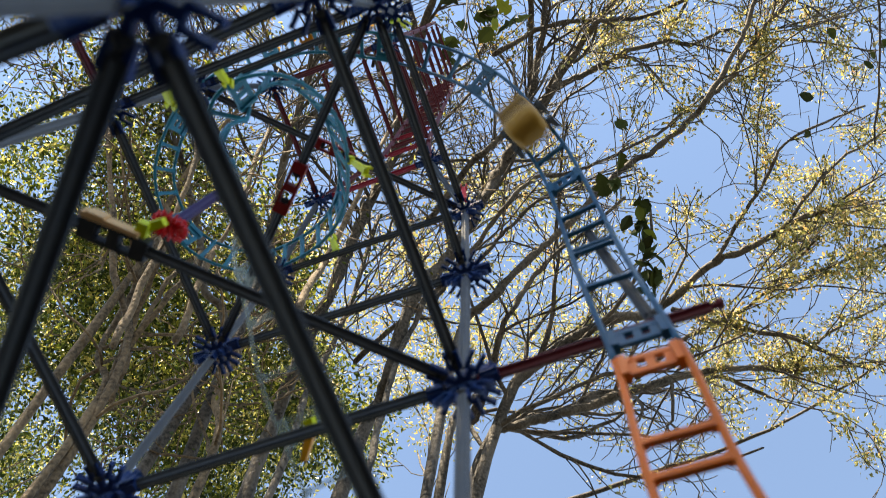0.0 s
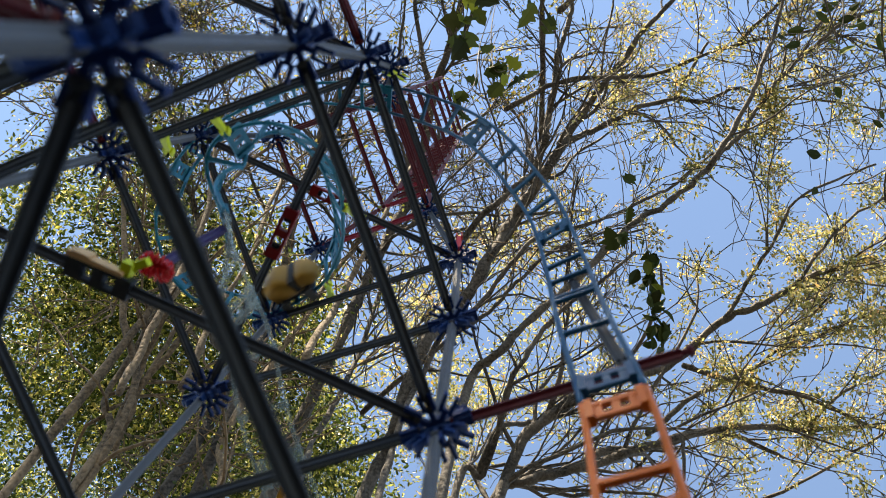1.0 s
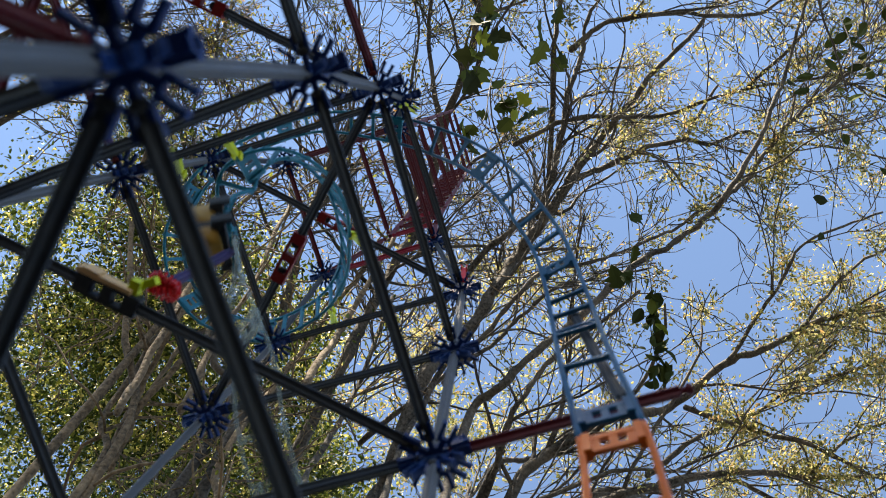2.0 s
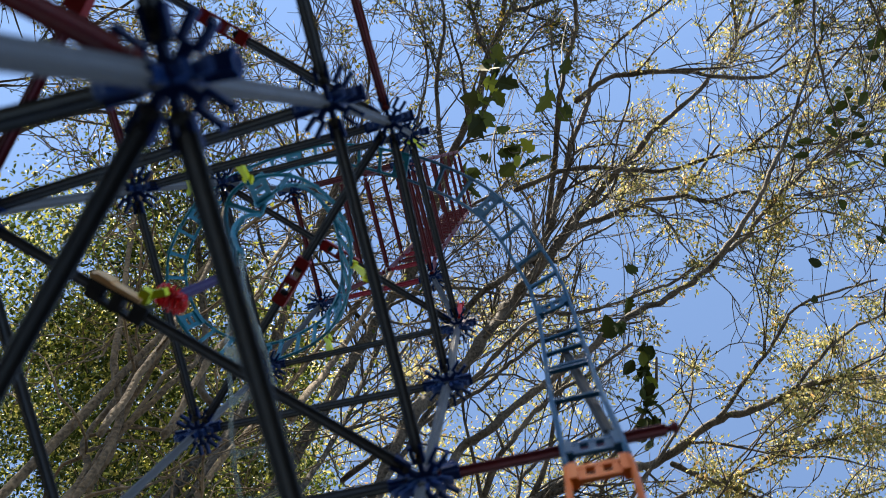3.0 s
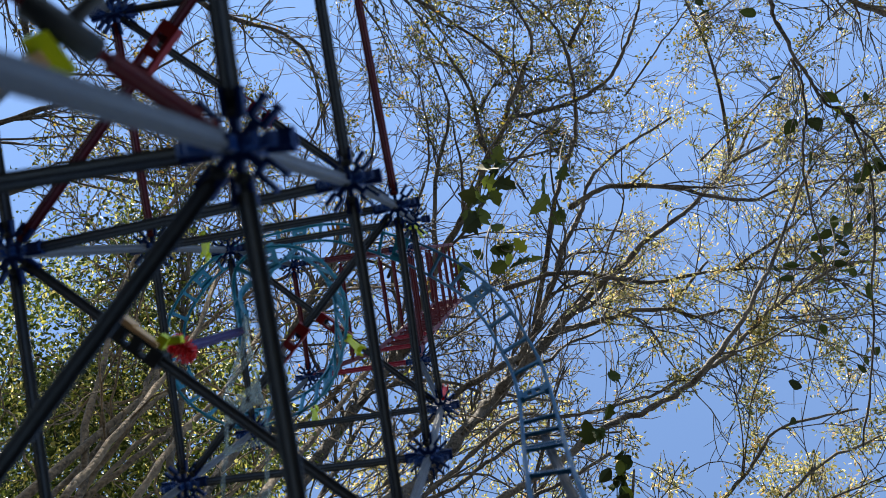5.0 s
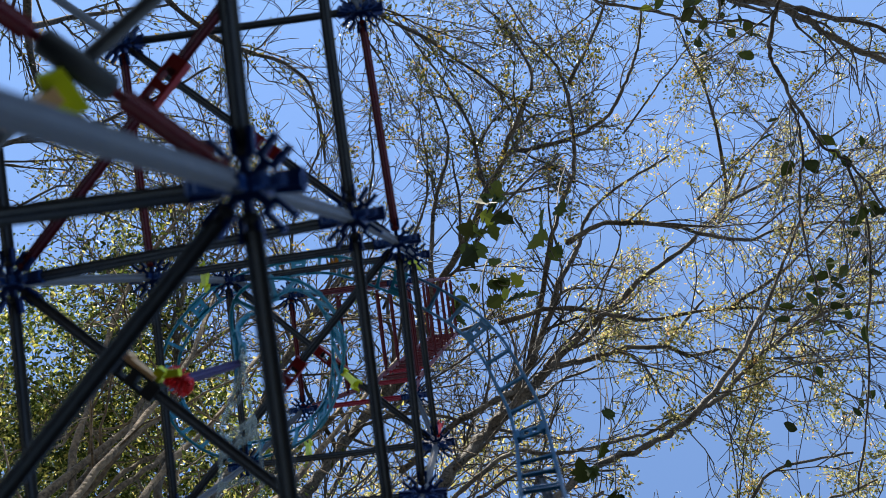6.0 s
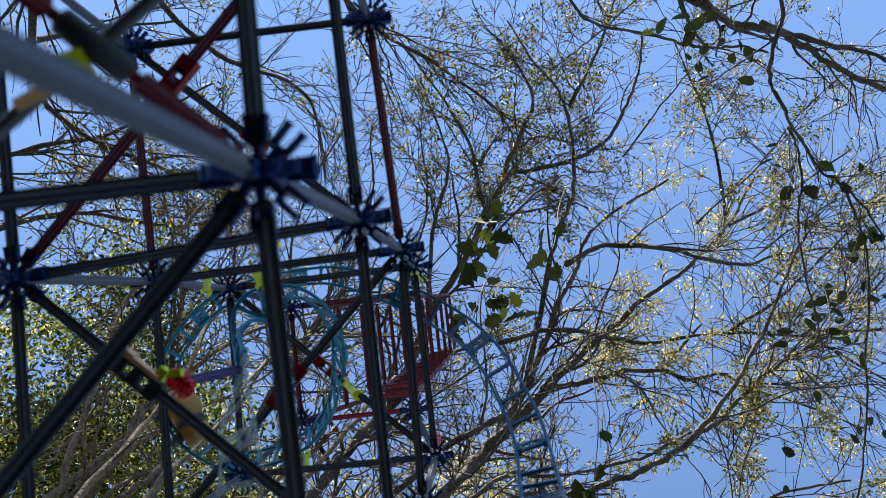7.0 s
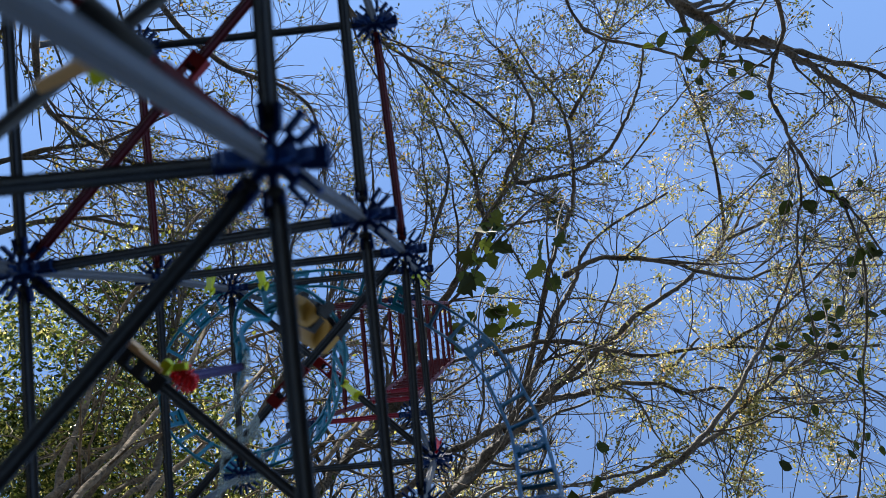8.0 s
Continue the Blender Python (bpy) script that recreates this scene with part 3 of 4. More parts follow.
class Wood:
    """Gathers the tubes of a tree's wood and the blades of its leaves."""

    def __init__(self, seed):
        self.rng = np.random.default_rng(seed)
        self.v, self.f, self.n = [], [], 0
        self.lv, self.lf, self.ln = [], [], 0

    def stem(self, pts, r0, r1, sides):
        pts = np.asarray(pts, float)
        end = pts[-1] - pts[-2]
        start = pts[1] - pts[0]
        pts = np.concatenate([[pts[0] - start / (np.linalg.norm(start) + 1e-9) * r0 * 0.6], pts, [pts[-1] + end / (np.linalg.norm(end) + 1e-9) * r1 * 1.5]])
        n = len(pts)
        t = np.gradient(pts, axis=0)
        t /= np.linalg.norm(t, axis=1)[:, None] + 1e-9
        ref = np.array([0.31, 0.17, 0.93]) if abs(t[:, 2]).mean() < 0.8 else np.array([0.9, 0.3, 0.1])
        a = np.cross(t, ref)
        a /= np.linalg.norm(a, axis=1)[:, None] + 1e-9
        b = np.cross(t, a)
        r = np.linspace(r0, r1, n) * (1 + 0.10 * self.rng.standard_normal(n))
        r[0] *= 0.15
        r[-1] *= 0.15
        ang = np.linspace(0, 2 * np.pi, sides, endpoint=False)
        ring = pts[:, None] + (a[:, None] * np.cos(ang)[None, :, None] + b[:, None] * np.sin(ang)[None, :, None]) * r[:, None, None]
        self.v.append(ring.reshape(-1, 3))
        i, k = np.meshgrid(np.arange(n - 1), np.arange(sides), indexing="ij")
        k2 = (k + 1) % sides
        q = np.stack([i * sides + k, i * sides + k2, (i + 1) * sides + k2, (i + 1) * sides + k], -1).reshape(-1, 4)
        self.f.append(q + self.n)
        self.n += n * sides

    def leaves(self, at, along, size, shape=0.42):
        """Folded blades at the points, each of four faces round a midrib."""
        m = len(at)
        if not m:
            return
        rng = self.rng
        d = along + rng.standard_normal((m, 3)) * 0.8
        d /= np.linalg.norm(d, axis=1)[:, None] + 1e-9
        s = np.cross(d, rng.standard_normal((m, 3)))
        s /= np.linalg.norm(s, axis=1)[:, None] + 1e-9
        u = np.cross(s, d)
        L = size * rng.uniform(0.6, 1.3, m)[:, None]
        W = L * shape * rng.uniform(0.8, 1.2, m)[:, None]
        droop = rng.uniform(-0.1, 0.25, m)[:, None]
        p = [at, at + d * L * 0.35 + s * W * 0.5 + u * W * 0.22, at + d * L * 0.45 - u * L * droop * 0.3, at + d * L * 0.35 - s * W * 0.5 + u * W * 0.22,
             at + d * L * 0.72 + s * W * 0.36 - u * (L * droop * 0.5 - W * 0.1), at + d * L - u * L * droop, at + d * L * 0.72 - s * W * 0.36 - u * (L * droop * 0.5 - W * 0.1)]
        self.lv.append(np.stack(p, 1).reshape(-1, 3))
        base = (np.arange(m) * 7 + self.ln)[:, None, None]
        q = np.array([[0, 2, 1, 1], [0, 3, 2, 2], [1, 2, 5, 4], [3, 6, 5, 2]])
        self.lf.append((q[None] + base).reshape(-1, 4))
        self.ln += 7 * m

    def broad(self, at, along, size, half=LOBED_HALF):
        """Large leaves with a curled blade, a fan round a point on the midrib."""
        rim = list(half) + [(1.0, 0.0)] + [(x, -y) for x, y in reversed(half[1:])]
        rng = self.rng
        for p, d in zip(at, along):
            d = d + rng.standard_normal(3) * 0.5
            d /= np.linalg.norm(d)
            s = np.cross(d, rng.standard_normal(3))
            s /= np.linalg.norm(s)
            u = np.cross(s, d)
            L = size * rng.uniform(0.65, 1.25)
            curl = rng.uniform(-0.05, 0.3)
            fold = rng.uniform(0.1, 0.4)
            v = [p + L * (0.42 * d - u * curl * 0.18)]
            for x, y in rim:
                y *= 1 + 0.08 * rng.standard_normal()
                v.append(p + L * (x * d + y * s + u * (abs(y) * fold - curl * x * x)))
            self.lv.append(np.array(v))
            n = len(rim)
            self.lf.append(np.array([[0, 1 + i, 1 + (i + 1) % n, 1 + (i + 1) % n] for i in range(n)]) + self.ln)
            self.ln += n + 1

    def curve(self, start, way, length, n, wiggle, lift=0.0):
        """A crooked line of n + 1 points."""
        pts, d = [np.array(start, float)], np.array(way, float)
        for _ in range(n):
            d = d + self.rng.standard_normal(3) * wiggle + np.array([0, 0, lift])
            d /= np.linalg.norm(d)
            pts.append(pts[-1] + d * length / n)
        return np.array(pts)

    def grow(self, pts, r0, r1, level, o):
        """Adds a limb and the branches on it; o holds the habit of the tree."""
        pts = np.asarray(pts, float)
        sides = (9, 6, 4, 3)[min(level, 3)]
        self.stem(pts, r0, r1, sides)
        length = np.linalg.norm(np.diff(pts, axis=0), axis=1).sum()
        if level >= 3:
            return
        count = max(1, int(round(length * o["per"][level])))
        for u in self.rng.uniform(o["from"][level], 1.0, count):
            x = u * (len(pts) - 1)
            i = min(int(x), len(pts) - 2)
            at = pts[i] + (pts[i + 1] - pts[i]) * (x - i)
            t = pts[i + 1] - pts[i]
            t /= np.linalg.norm(t) + 1e-9
            side = self.rng.standard_normal(3)
            side -= t * side.dot(t)
            side /= np.linalg.norm(side) + 1e-9
            way = t * o["fork"] + side + np.array(o["bias"])
            way /= np.linalg.norm(way)
            r = (r0 + (r1 - r0) * u) * self.rng.uniform(0.35, 0.6)
            ln = o["long"][level] * self.rng.uniform(0.45, 1.25) * (1.1 - 0.4 * u)
            sub = self.curve(at, way, ln, (9, 6, 4)[level], o["wiggle"], o["lift"])
            r = max(r, o["thin"])
            self.grow(sub, r, max(r * 0.35, o["thin"] * 0.6), level + 1, o)
            if level >= 1 and self.rng.random() < o["leafy"]:
                k = self.rng.poisson(o["leaves"][level - 1])
                w = (1 - o["run"] * self.rng.uniform(0, 1, k) ** 1.6) * (len(sub) - 1.001)
                j = np.minimum(w.astype(int), len(sub) - 2)
                at2 = sub[j] + (sub[j + 1] - sub[j]) * (w - j)[:, None]
                at2 = at2 + self.rng.standard_normal((k, 3)) * o["spread"]
                if "oval" in o:
                    self.broad(at2, (sub[j + 1] - sub[j]) * 6, o["size"], OVAL_HALF)
                else:
                    self.leaves(at2, sub[j + 1] - sub[j], o["size"], o["shape"])

    def cloud(self, centre, radius, count, size, shape=0.45):
        """Leaves on the ends of unseen twiglets round a point."""
        c = self.rng.standard_normal((count, 3))
        c *= (self.rng.uniform(0, 1, count) ** 0.5 / (np.linalg.norm(c, axis=1) + 1e-9))[:, None]
        self.leaves(np.array(centre) + c * np.array(radius), c + np.array([0, 0, -0.3]), size, shape)

    def tufts(self, count, leaves, size, edge=0.02):
        """Bunches of small leaves on twigs of the outer crown."""
        pts = np.concatenate(self.v)
        pts = pts[(pts[:, 2] > 6.4) & (pts[:, 0] > edge * pts[:, 2])]
        for p in pts[self.rng.integers(0, len(pts), count)]:
            k = self.rng.uniform(0.6, 1.5)
            self.cloud(p, (0.12 * k, 0.12 * k, 0.09 * k), int(leaves * k * k), size)

    def build(self, label, wood, leaf, name="tree", category="tree", bark_label="grey-brown branching wood", crown_label="loose crown of small leaves"):
        th = thing(name, label, category)
        me = mesh_of("trunk", np.concatenate(self.v).tolist(), np.concatenate(self.f).tolist(), wood, True)
        part("trunk", me, wood, th, bark_label)
        if self.lv:
            quads = np.concatenate(self.lf)
            faces = [(q[0], q[1], q[2]) if q[2] == q[3] else tuple(q) for q in quads.tolist()]
            part("crown", mesh_of("crown", np.concatenate(self.lv).tolist(), faces, leaf), leaf, th, crown_label)
        return th


def limb(w, pts, r0, r1, o):
    """A main limb through a few points."""
    line = np.array([tuple(q) for q in spline([Vector(q) for q in pts], 8)])
    line += np.cumsum(w.rng.standard_normal(line.shape) * 0.007, axis=0)
    w.grow(line, r0, r1, 0, o)


SPARSE = dict(per=(2.5, 3.4, 3.6), long=(1.9, 0.95, 0.42), wiggle=0.15, lift=0.03, fork=1.35, bias=(0, 0, 0.1), thin=0.0055, leafy=0.10, leaves=(9, 14), spread=0.038, size=0.042, shape=0.42)
SPARSE["run"] = 0.4
SPARSE["from"] = (0.1, 0.1, 0.15)
TRUNK = dict(SPARSE)
TRUNK["from"] = (0.65, 0.1, 0.15)
GOLD = dict(SPARSE, per=(1.8, 3.0, 3.5), leafy=0.20, leaves=(10, 18), spread=0.045)
LEAFY = dict(SPARSE, leafy=0.8, leaves=(12, 12), spread=0.07, size=0.055)
BROAD = dict(SPARSE, per=(1.5, 2.0, 2.0), long=(1.0, 0.6, 0.3), leafy=0.22, leaves=(2, 2), spread=0.05, size=0.12, oval=True)
OVAL = dict(BROAD, per=(2.6, 2.4, 1.5), long=(0.6, 0.35, 0.2), thin=0.0032, leafy=0.8, leaves=(3, 2), spread=0.07, size=0.105)
DENSE = dict(per=(1.5, 2.6, 3.0), long=(1.6, 0.8, 0.4), wiggle=0.25, lift=0.0, fork=0.7, bias=(0, 0, 0.0), thin=0.006, leafy=0.55, leaves=(14, 14), spread=0.10, size=0.032, shape=0.5)
DENSE["run"] = 0.7
DENSE["from"] = (0.25, 0.1, 0.1)
SLIM = dict(DENSE, per=(0.8, 2.0, 2.4))

w = Wood(11)
limb(w, [(-2.9, 3.2, -0.24), (-2.5, 2.7, 2.5), (-2.15, 2.20, 5.0), (-1.91, 1.90, 5.5), (-1.64, 1.62, 6.0), (-1.39, 1.35, 6.5), (-1.18, 1.13, 7.0), (-0.87, 0.88, 7.5), (-0.47, 0.61, 8.0)], 0.055, 0.04, TRUNK)
limb(w, [(-0.87, 0.88, 7.5), (-0.43, 0.05, 8.0), (0.01, -0.60, 8.3), (0.27, -1.02, 8.6), (0.51, -1.41, 8.8), (0.78, -1.49, 9.1), (1.28, -1.59, 9.4), (1.82, -1.85, 9.7), (2.13, -2.27, 9.9), (2.39, -2.76, 10.2), (2.59, -3.36, 10.5)], 0.042, 0.014, SPARSE)
limb(w, [(0.51, -1.41, 8.8), (0.77, -1.95, 9.1), (0.94, -2.41, 9.4), (0.79, -3.02, 9.7), (0.51, -3.59, 10.0)], 0.03, 0.011, SPARSE)
limb(w, [(0.45, 0.84, 8.2), (0.84, -0.28, 8.5), (1.13, -0.89, 8.8), (1.29, -1.23, 9.1), (1.37, -1.80, 9.3), (1.44, -2.28, 9.6), (1.43, -2.64, 9.9), (1.20, -3.21, 10.2), (0.92, -3.88, 10.5)], 0.032, 0.012, SPARSE)
limb(w, [(-0.43, 0.05, 8.0), (-0.36, -0.9, 8.8), (-0.11, -1.9, 9.6), (-0.4, -3.1, 10.4)], 0.03, 0.010, SPARSE)
limb(w, [(1.44, -2.28, 9.6), (2.0, -3.2, 10.2), (2.57, -4.4, 10.8)], 0.024, 0.010, SPARSE)
limb(w, [(0.27, -1.02, 8.6), (0.1, -2.2, 9.6), (-0.63, -3.8, 10.6)], 0.026, 0.010, SPARSE)
limb(w, [(1.86, -1.49, 9.0), (2.56, -2.18, 9.4), (3.24, -2.87, 9.9), (4.04, -3.61, 10.3)], 0.011, 0.008, SPARSE)
limb(w, [(2.58, -0.64, 9.0), (3.43, -1.20, 9.4), (4.29, -1.89, 9.9), (5.36, -2.63, 10.3)], 0.011, 0.008, SPARSE)
limb(w, [(1.14, -2.63, 9.5), (1.95, -3.19, 9.9), (3.01, -4.00, 10.4)], 0.011, 0.008, SPARSE)
limb(w, [(3.15, -0.20, 9.0), (4.10, -0.67, 9.5), (5.26, -1.11, 10.0)], 0.011, 0.008, SPARSE)
w.tufts(400, 36, 0.045, -0.05)
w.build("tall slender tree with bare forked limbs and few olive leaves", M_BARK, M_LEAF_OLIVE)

w = Wood(12)
limb(w, [(-2.6, 3.6, -0.24), (-2.1, 2.9, 2.4), (-1.56, 2.38, 5.0), (-1.26, 2.07, 5.4), (-1.02, 1.76, 5.9), (-0.80, 1.71, 6.3), (-0.45, 1.51, 6.7), (-0.17, 1.35, 7.3), (0.17, 1.18, 7.6), (0.60, 0.89, 8.0)], 0.052, 0.046, dict(TRUNK, per=(1.0, 2.6, 3.2)))
limb(w, [(0.60, 0.89, 8.0), (0.93, 0.72, 8.3), (1.36, 0.49, 8.6), (1.75, 0.27, 8.9), (2.22, 0.03, 9.2), (2.66, -0.20, 9.6), (3.22, -0.64, 9.9), (3.67, -1.20, 10.2)], 0.045, 0.013, SPARSE)
limb(w, [(0.59, 0.88, 7.9), (0.96, 0.86, 8.2), (1.40, 0.84, 8.4), (1.92, 0.89, 8.7), (2.18, 0.72, 8.9), (2.53, 0.48, 9.2)], 0.034, 0.015, SPARSE)
limb(w, [(1.88, 0.87, 8.5), (2.14, 1.03, 8.7), (2.56, 1.03, 8.9), (2.84, 1.24, 9.1), (3.43, 1.51, 9.3), (4.22, 1.94, 9.5)], 0.024, 0.011, GOLD)
limb(w, [(0.23, 1.10, 7.6), (0.56, 0.72, 7.9), (0.80, 0.42, 8.3), (0.99, 0.09, 8.6), (1.22, -0.20, 9.0), (1.37, -0.53, 9.3), (1.83, -0.91, 9.7), (2.56, -1.22, 10.0)], 0.040, 0.014, SPARSE)
limb(w, [(-0.80, 1.47, 6.8), (-0.29, 1.17, 7.1), (0.07, 1.08, 7.3), (0.29, 1.05, 7.6)], 0.03, 0.03, SPARSE)
limb(w, [(1.03, -0.32, 8.5), (1.50, -0.47, 8.7), (2.20, -0.34, 8.9), (2.55, -0.22, 9.1), (3.11, -0.10, 9.4), (3.59, -0.19, 9.6), (4.34, -0.22, 9.8), (5.04, -0.16, 10.0)], 0.030, 0.012, SPARSE)
limb(w, [(0.21, 0.40, 8.0), (0.81, 0.31, 8.2), (1.29, 0.42, 8.5), (1.86, 0.55, 8.8), (2.78, 0.57, 9.0), (3.66, 0.70, 9.2), (4.15, 0.70, 9.5)], 0.026, 0.014, SPARSE)
limb(w, [(3.22, -0.64, 9.9), (4.0, -0.9, 10.2), (5.2, -1.5, 10.6)], 0.024, 0.010, GOLD)
limb(w, [(2.78, 0.57, 9.0), (3.55, 0.24, 9.3), (4.32, -0.25, 9.7), (5.15, -0.80, 10.0)], 0.022, 0.010, GOLD)
limb(w, [(3.66, 0.70, 9.2), (4.16, 1.06, 9.4), (4.84, 1.53, 9.6)], 0.020, 0.010, GOLD)
limb(w, [(3.2, -0.7, 9.9), (3.3, -1.8, 10.3), (3.1, -3.2, 10.7)], 0.024, 0.010, SPARSE)
w.tufts(220, 44, 0.045, 0.12)
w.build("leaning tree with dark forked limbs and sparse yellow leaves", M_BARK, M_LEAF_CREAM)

w = Wood(13)
limb(w, [(-1.6, 3.8, -0.24), (-1.3, 2.8, 3.0), (-0.81, 2.14, 5.6), (-0.52, 2.00, 5.8), (-0.11, 1.89, 6.1), (0.36, 1.75, 6.4), (0.88, 1.62, 6.8), (1.20, 1.62, 7.0), (1.67, 1.45, 7.2), (2.05, 1.35, 7.5), (2.34, 1.21, 7.7), (2.70, 1.05, 7.9), (3.08, 0.95, 8.2), (3.58, 0.79, 8.4), (4.20, 0.81, 8.6)], 0.036, 0.016, dict(TRUNK, leafy=0.2))
limb(w, [(1.67, 1.39, 7.0), (2.20, 1.05, 7.3), (2.54, 0.75, 7.6), (2.85, 0.53, 8.0), (3.26, 0.00, 8.3), (3.61, -0.33, 8.6)], 0.026, 0.012, GOLD)
limb(w, [(-0.83, 1.85, 5.8), (-0.52, 1.66, 6.1), (-0.20, 1.46, 6.3), (0.10, 1.36, 6.6), (0.42, 1.45, 6.8), (0.95, 1.47, 7.1), (1.34, 1.46, 7.3), (1.77, 1.39, 7.6)], 0.022, 0.012, GOLD)
w.tufts(90, 38, 0.045, 0.2)
w.build("bare thin tree arching over the tower", M_BARK, M_LEAF_CREAM)

w = Wood(14)
limb(w, [(-2.4, 4.6, -0.24), (-1.7, 3.8, 3), (-0.9, 3.1, 5.5), (-0.53, 3.05, 5.8), (-0.22, 3.16, 6.0), (0.16, 3.25, 6.3), (0.44, 3.43, 6.5), (1.14, 3.65, 6.8), (1.65, 4.18, 7.0)], 0.06, 0.016, GOLD)
limb(w, [(-0.22, 3.05, 5.8), (0.20, 3.12, 6.0), (0.59, 3.21, 6.2), (0.98, 3.39, 6.5), (1.44, 3.61, 6.7), (1.89, 3.95, 7.0), (2.59, 4.22, 7.2)], 0.040, 0.022, GOLD)
limb(w, [(-1.7, 3.8, 3), (-0.7, 2.9, 5.6), (-0.18, 2.75, 6.2), (0.45, 2.68, 6.4), (0.88, 2.85, 6.7), (1.44, 2.68, 6.9), (1.87, 2.67, 7.1), (2.41, 2.69, 7.4), (3.12, 2.75, 7.6)], 0.05, 0.024, GOLD)
limb(w, [(0.95, 2.86, 6.6), (1.44, 3.25, 6.8), (1.86, 3.58, 6.9), (2.20, 3.89, 7.0), (2.58, 4.28, 7.2)], 0.024, 0.015, GOLD)
limb(w, [(0.45, 3.18, 6.2), (0.63, 3.19, 6.4), (1.04, 3.16, 6.7), (1.40, 3.21, 6.9), (1.84, 3.22, 7.2), (2.52, 2.96, 7.4)], 0.026, 0.012, GOLD)
limb(w, [(-1.7, 3.8, 3), (-1.10, 2.85, 5.6), (-0.90, 2.91, 5.8), (-0.48, 2.41, 6.1), (-0.28, 2.27, 6.3), (0.04, 2.15, 6.6), (0.9, 2.0, 7.2)], 0.036, 0.014, GOLD)
limb(w, [(-0.9, 2.9, 5.8), (-0.63, 2.66, 6.0), (-0.39, 2.82, 6.3), (-0.15, 2.91, 6.5), (0.33, 2.79, 6.8)], 0.03, 0.014, GOLD)
limb(w, [(-1.66, 2.20, 6.0), (-0.91, 1.95, 6.3), (-0.47, 1.88, 6.6), (-0.08, 1.78, 6.9), (0.33, 1.71, 7.2), (1.1, 1.9, 7.8)], 0.024, 0.012, GOLD)
for way in ([(1.44, 2.68, 6.9), (2.02, 2.35, 7.3), (2.53, 2.02, 7.6), (3.41, 2.04, 8.0)], [(2.16, 2.65, 7.1), (2.75, 2.42, 7.5), (3.60, 2.35, 8.0)],
            [(1.82, 3.20, 7.1), (2.47, 3.34, 7.5), (3.35, 3.39, 7.8)], [(1.89, 3.95, 7.0), (2.32, 3.84, 7.3), (3.04, 3.85, 7.6)]):
    limb(w, way, 0.020, 0.010, dict(GOLD, leafy=0.45))
limb(w, [(-0.59, 4.61, 7), (0.58, 4.81, 7.4), (1.85, 4.94, 7.8), (3.25, 4.81, 8.2)], 0.028, 0.012, GOLD)
for c in range(70):
    z = w.rng.uniform(8, 11)
    w.cloud((z * w.rng.uniform(-0.36, 0.06), z * w.rng.uniform(0.17, 0.50), z), (0.45, 0.45, 0.35), 190, 0.055)
w.tufts(300, 50, 0.045, 0.15)
w.build("wide tree with long level limbs and dry golden leaves", M_BARK, M_LEAF_CREAM)

w = Wood(15)
limb(w, [(-2.4, 3.6, -0.24), (-1.6, 2.7, 2.4), (-1.34, 2.22, 4), (-1.27, 2.12, 5), (-1.04, 1.9, 6), (-0.68, 1.72, 7), (-0.2, 1.41, 8), (0.41, 0.99, 9)], 0.026, 0.018, TRUNK)
limb(w, [(-3, 3.2, -0.24), (-1.73, 1.98, 3.8), (-1.71, 1.9, 5), (-1.49, 1.71, 6), (-1.2, 1.27, 7.2)], 0.026, 0.018, TRUNK)
limb(w, [(-2.9, 3.0, -0.24), (-2.5, 2.2, 3.0), (-1.98, 1.21, 5.6), (-1.87, 0.87, 6.1), (-1.68, 0.47, 6.5), (-1.51, 0.10, 7.0), (-1.17, -0.40, 7.5)], 0.046, 0.03, TRUNK)
limb(w, [(-3.3, 2.4, -0.24), (-2.28, 1.53, 4.8), (-2.32, 1.11, 5.5), (-2.38, 0.55, 6.2), (-2.54, 0.03, 6.8), (-2.58, -0.54, 7.5)], 0.034, 0.018, TRUNK)
w.build("dark upright trunks with thin side branches", M_BARK, M_LEAF_SPARSE)

w = Wood(16)
limb(w, [(-3.2, 2.8, -0.24), (-2.04, 1.76, 3.6), (-2.13, 1.54, 4.6), (-1.85, 1.29, 5.8), (-1.36, 0.9, 7)], 0.028, 0.018, DENSE)
limb(w, [(-3.4, 2, -0.24), (-2.48, 1.31, 3.6), (-2.53, 1.07, 4.4), (-2.44, 0.83, 5.2), (-2.25, 0.68, 6.3)], 0.024, 0.016, DENSE)
limb(w, [(-2.05, 0.87, 3.6), (-2.01, 0.66, 4.2), (-1.88, 0.33, 4.9), (-1.94, -0.13, 5.8)], 0.022, 0.013, SLIM)
limb(w, [(-1.84, 1, 3.8), (-1.76, 0.79, 4.4), (-1.62, 0.61, 5), (-1.53, 0.26, 6)], 0.022, 0.013, SLIM)
limb(w, [(-1.26, 1.11, 4), (-1.15, 1, 4.8), (-0.9, 0.69, 5.6), (-0.65, 0.47, 6.4)], 0.022, 0.013, SLIM)
limb(w, [(-2.7, 1.39, 4.4), (-2.6, 1.13, 4.9), (-2.48, 0.95, 5.5), (-2.37, 1, 6)], 0.02, 0.012, SLIM)
limb(w, [(-2.57, 1.29, 4.2), (-2.48, 1.05, 4.6), (-2.28, 0.69, 5.0), (-2.28, 0.45, 5.4)], 0.022, 0.016, SLIM)
limb(w, [(-2.42, 1.07, 4.4), (-2.12, 0.86, 4.8), (-2.07, 0.77, 5.2)], 0.022, 0.016, SLIM)
for c in range(175):
    z = w.rng.uniform(6.2, 9.8)
    w.cloud((z * w.rng.uniform(-0.64, -0.29), z * w.rng.uniform(0.08, 0.54), z), (0.42, 0.42, 0.30), 270, 0.056)
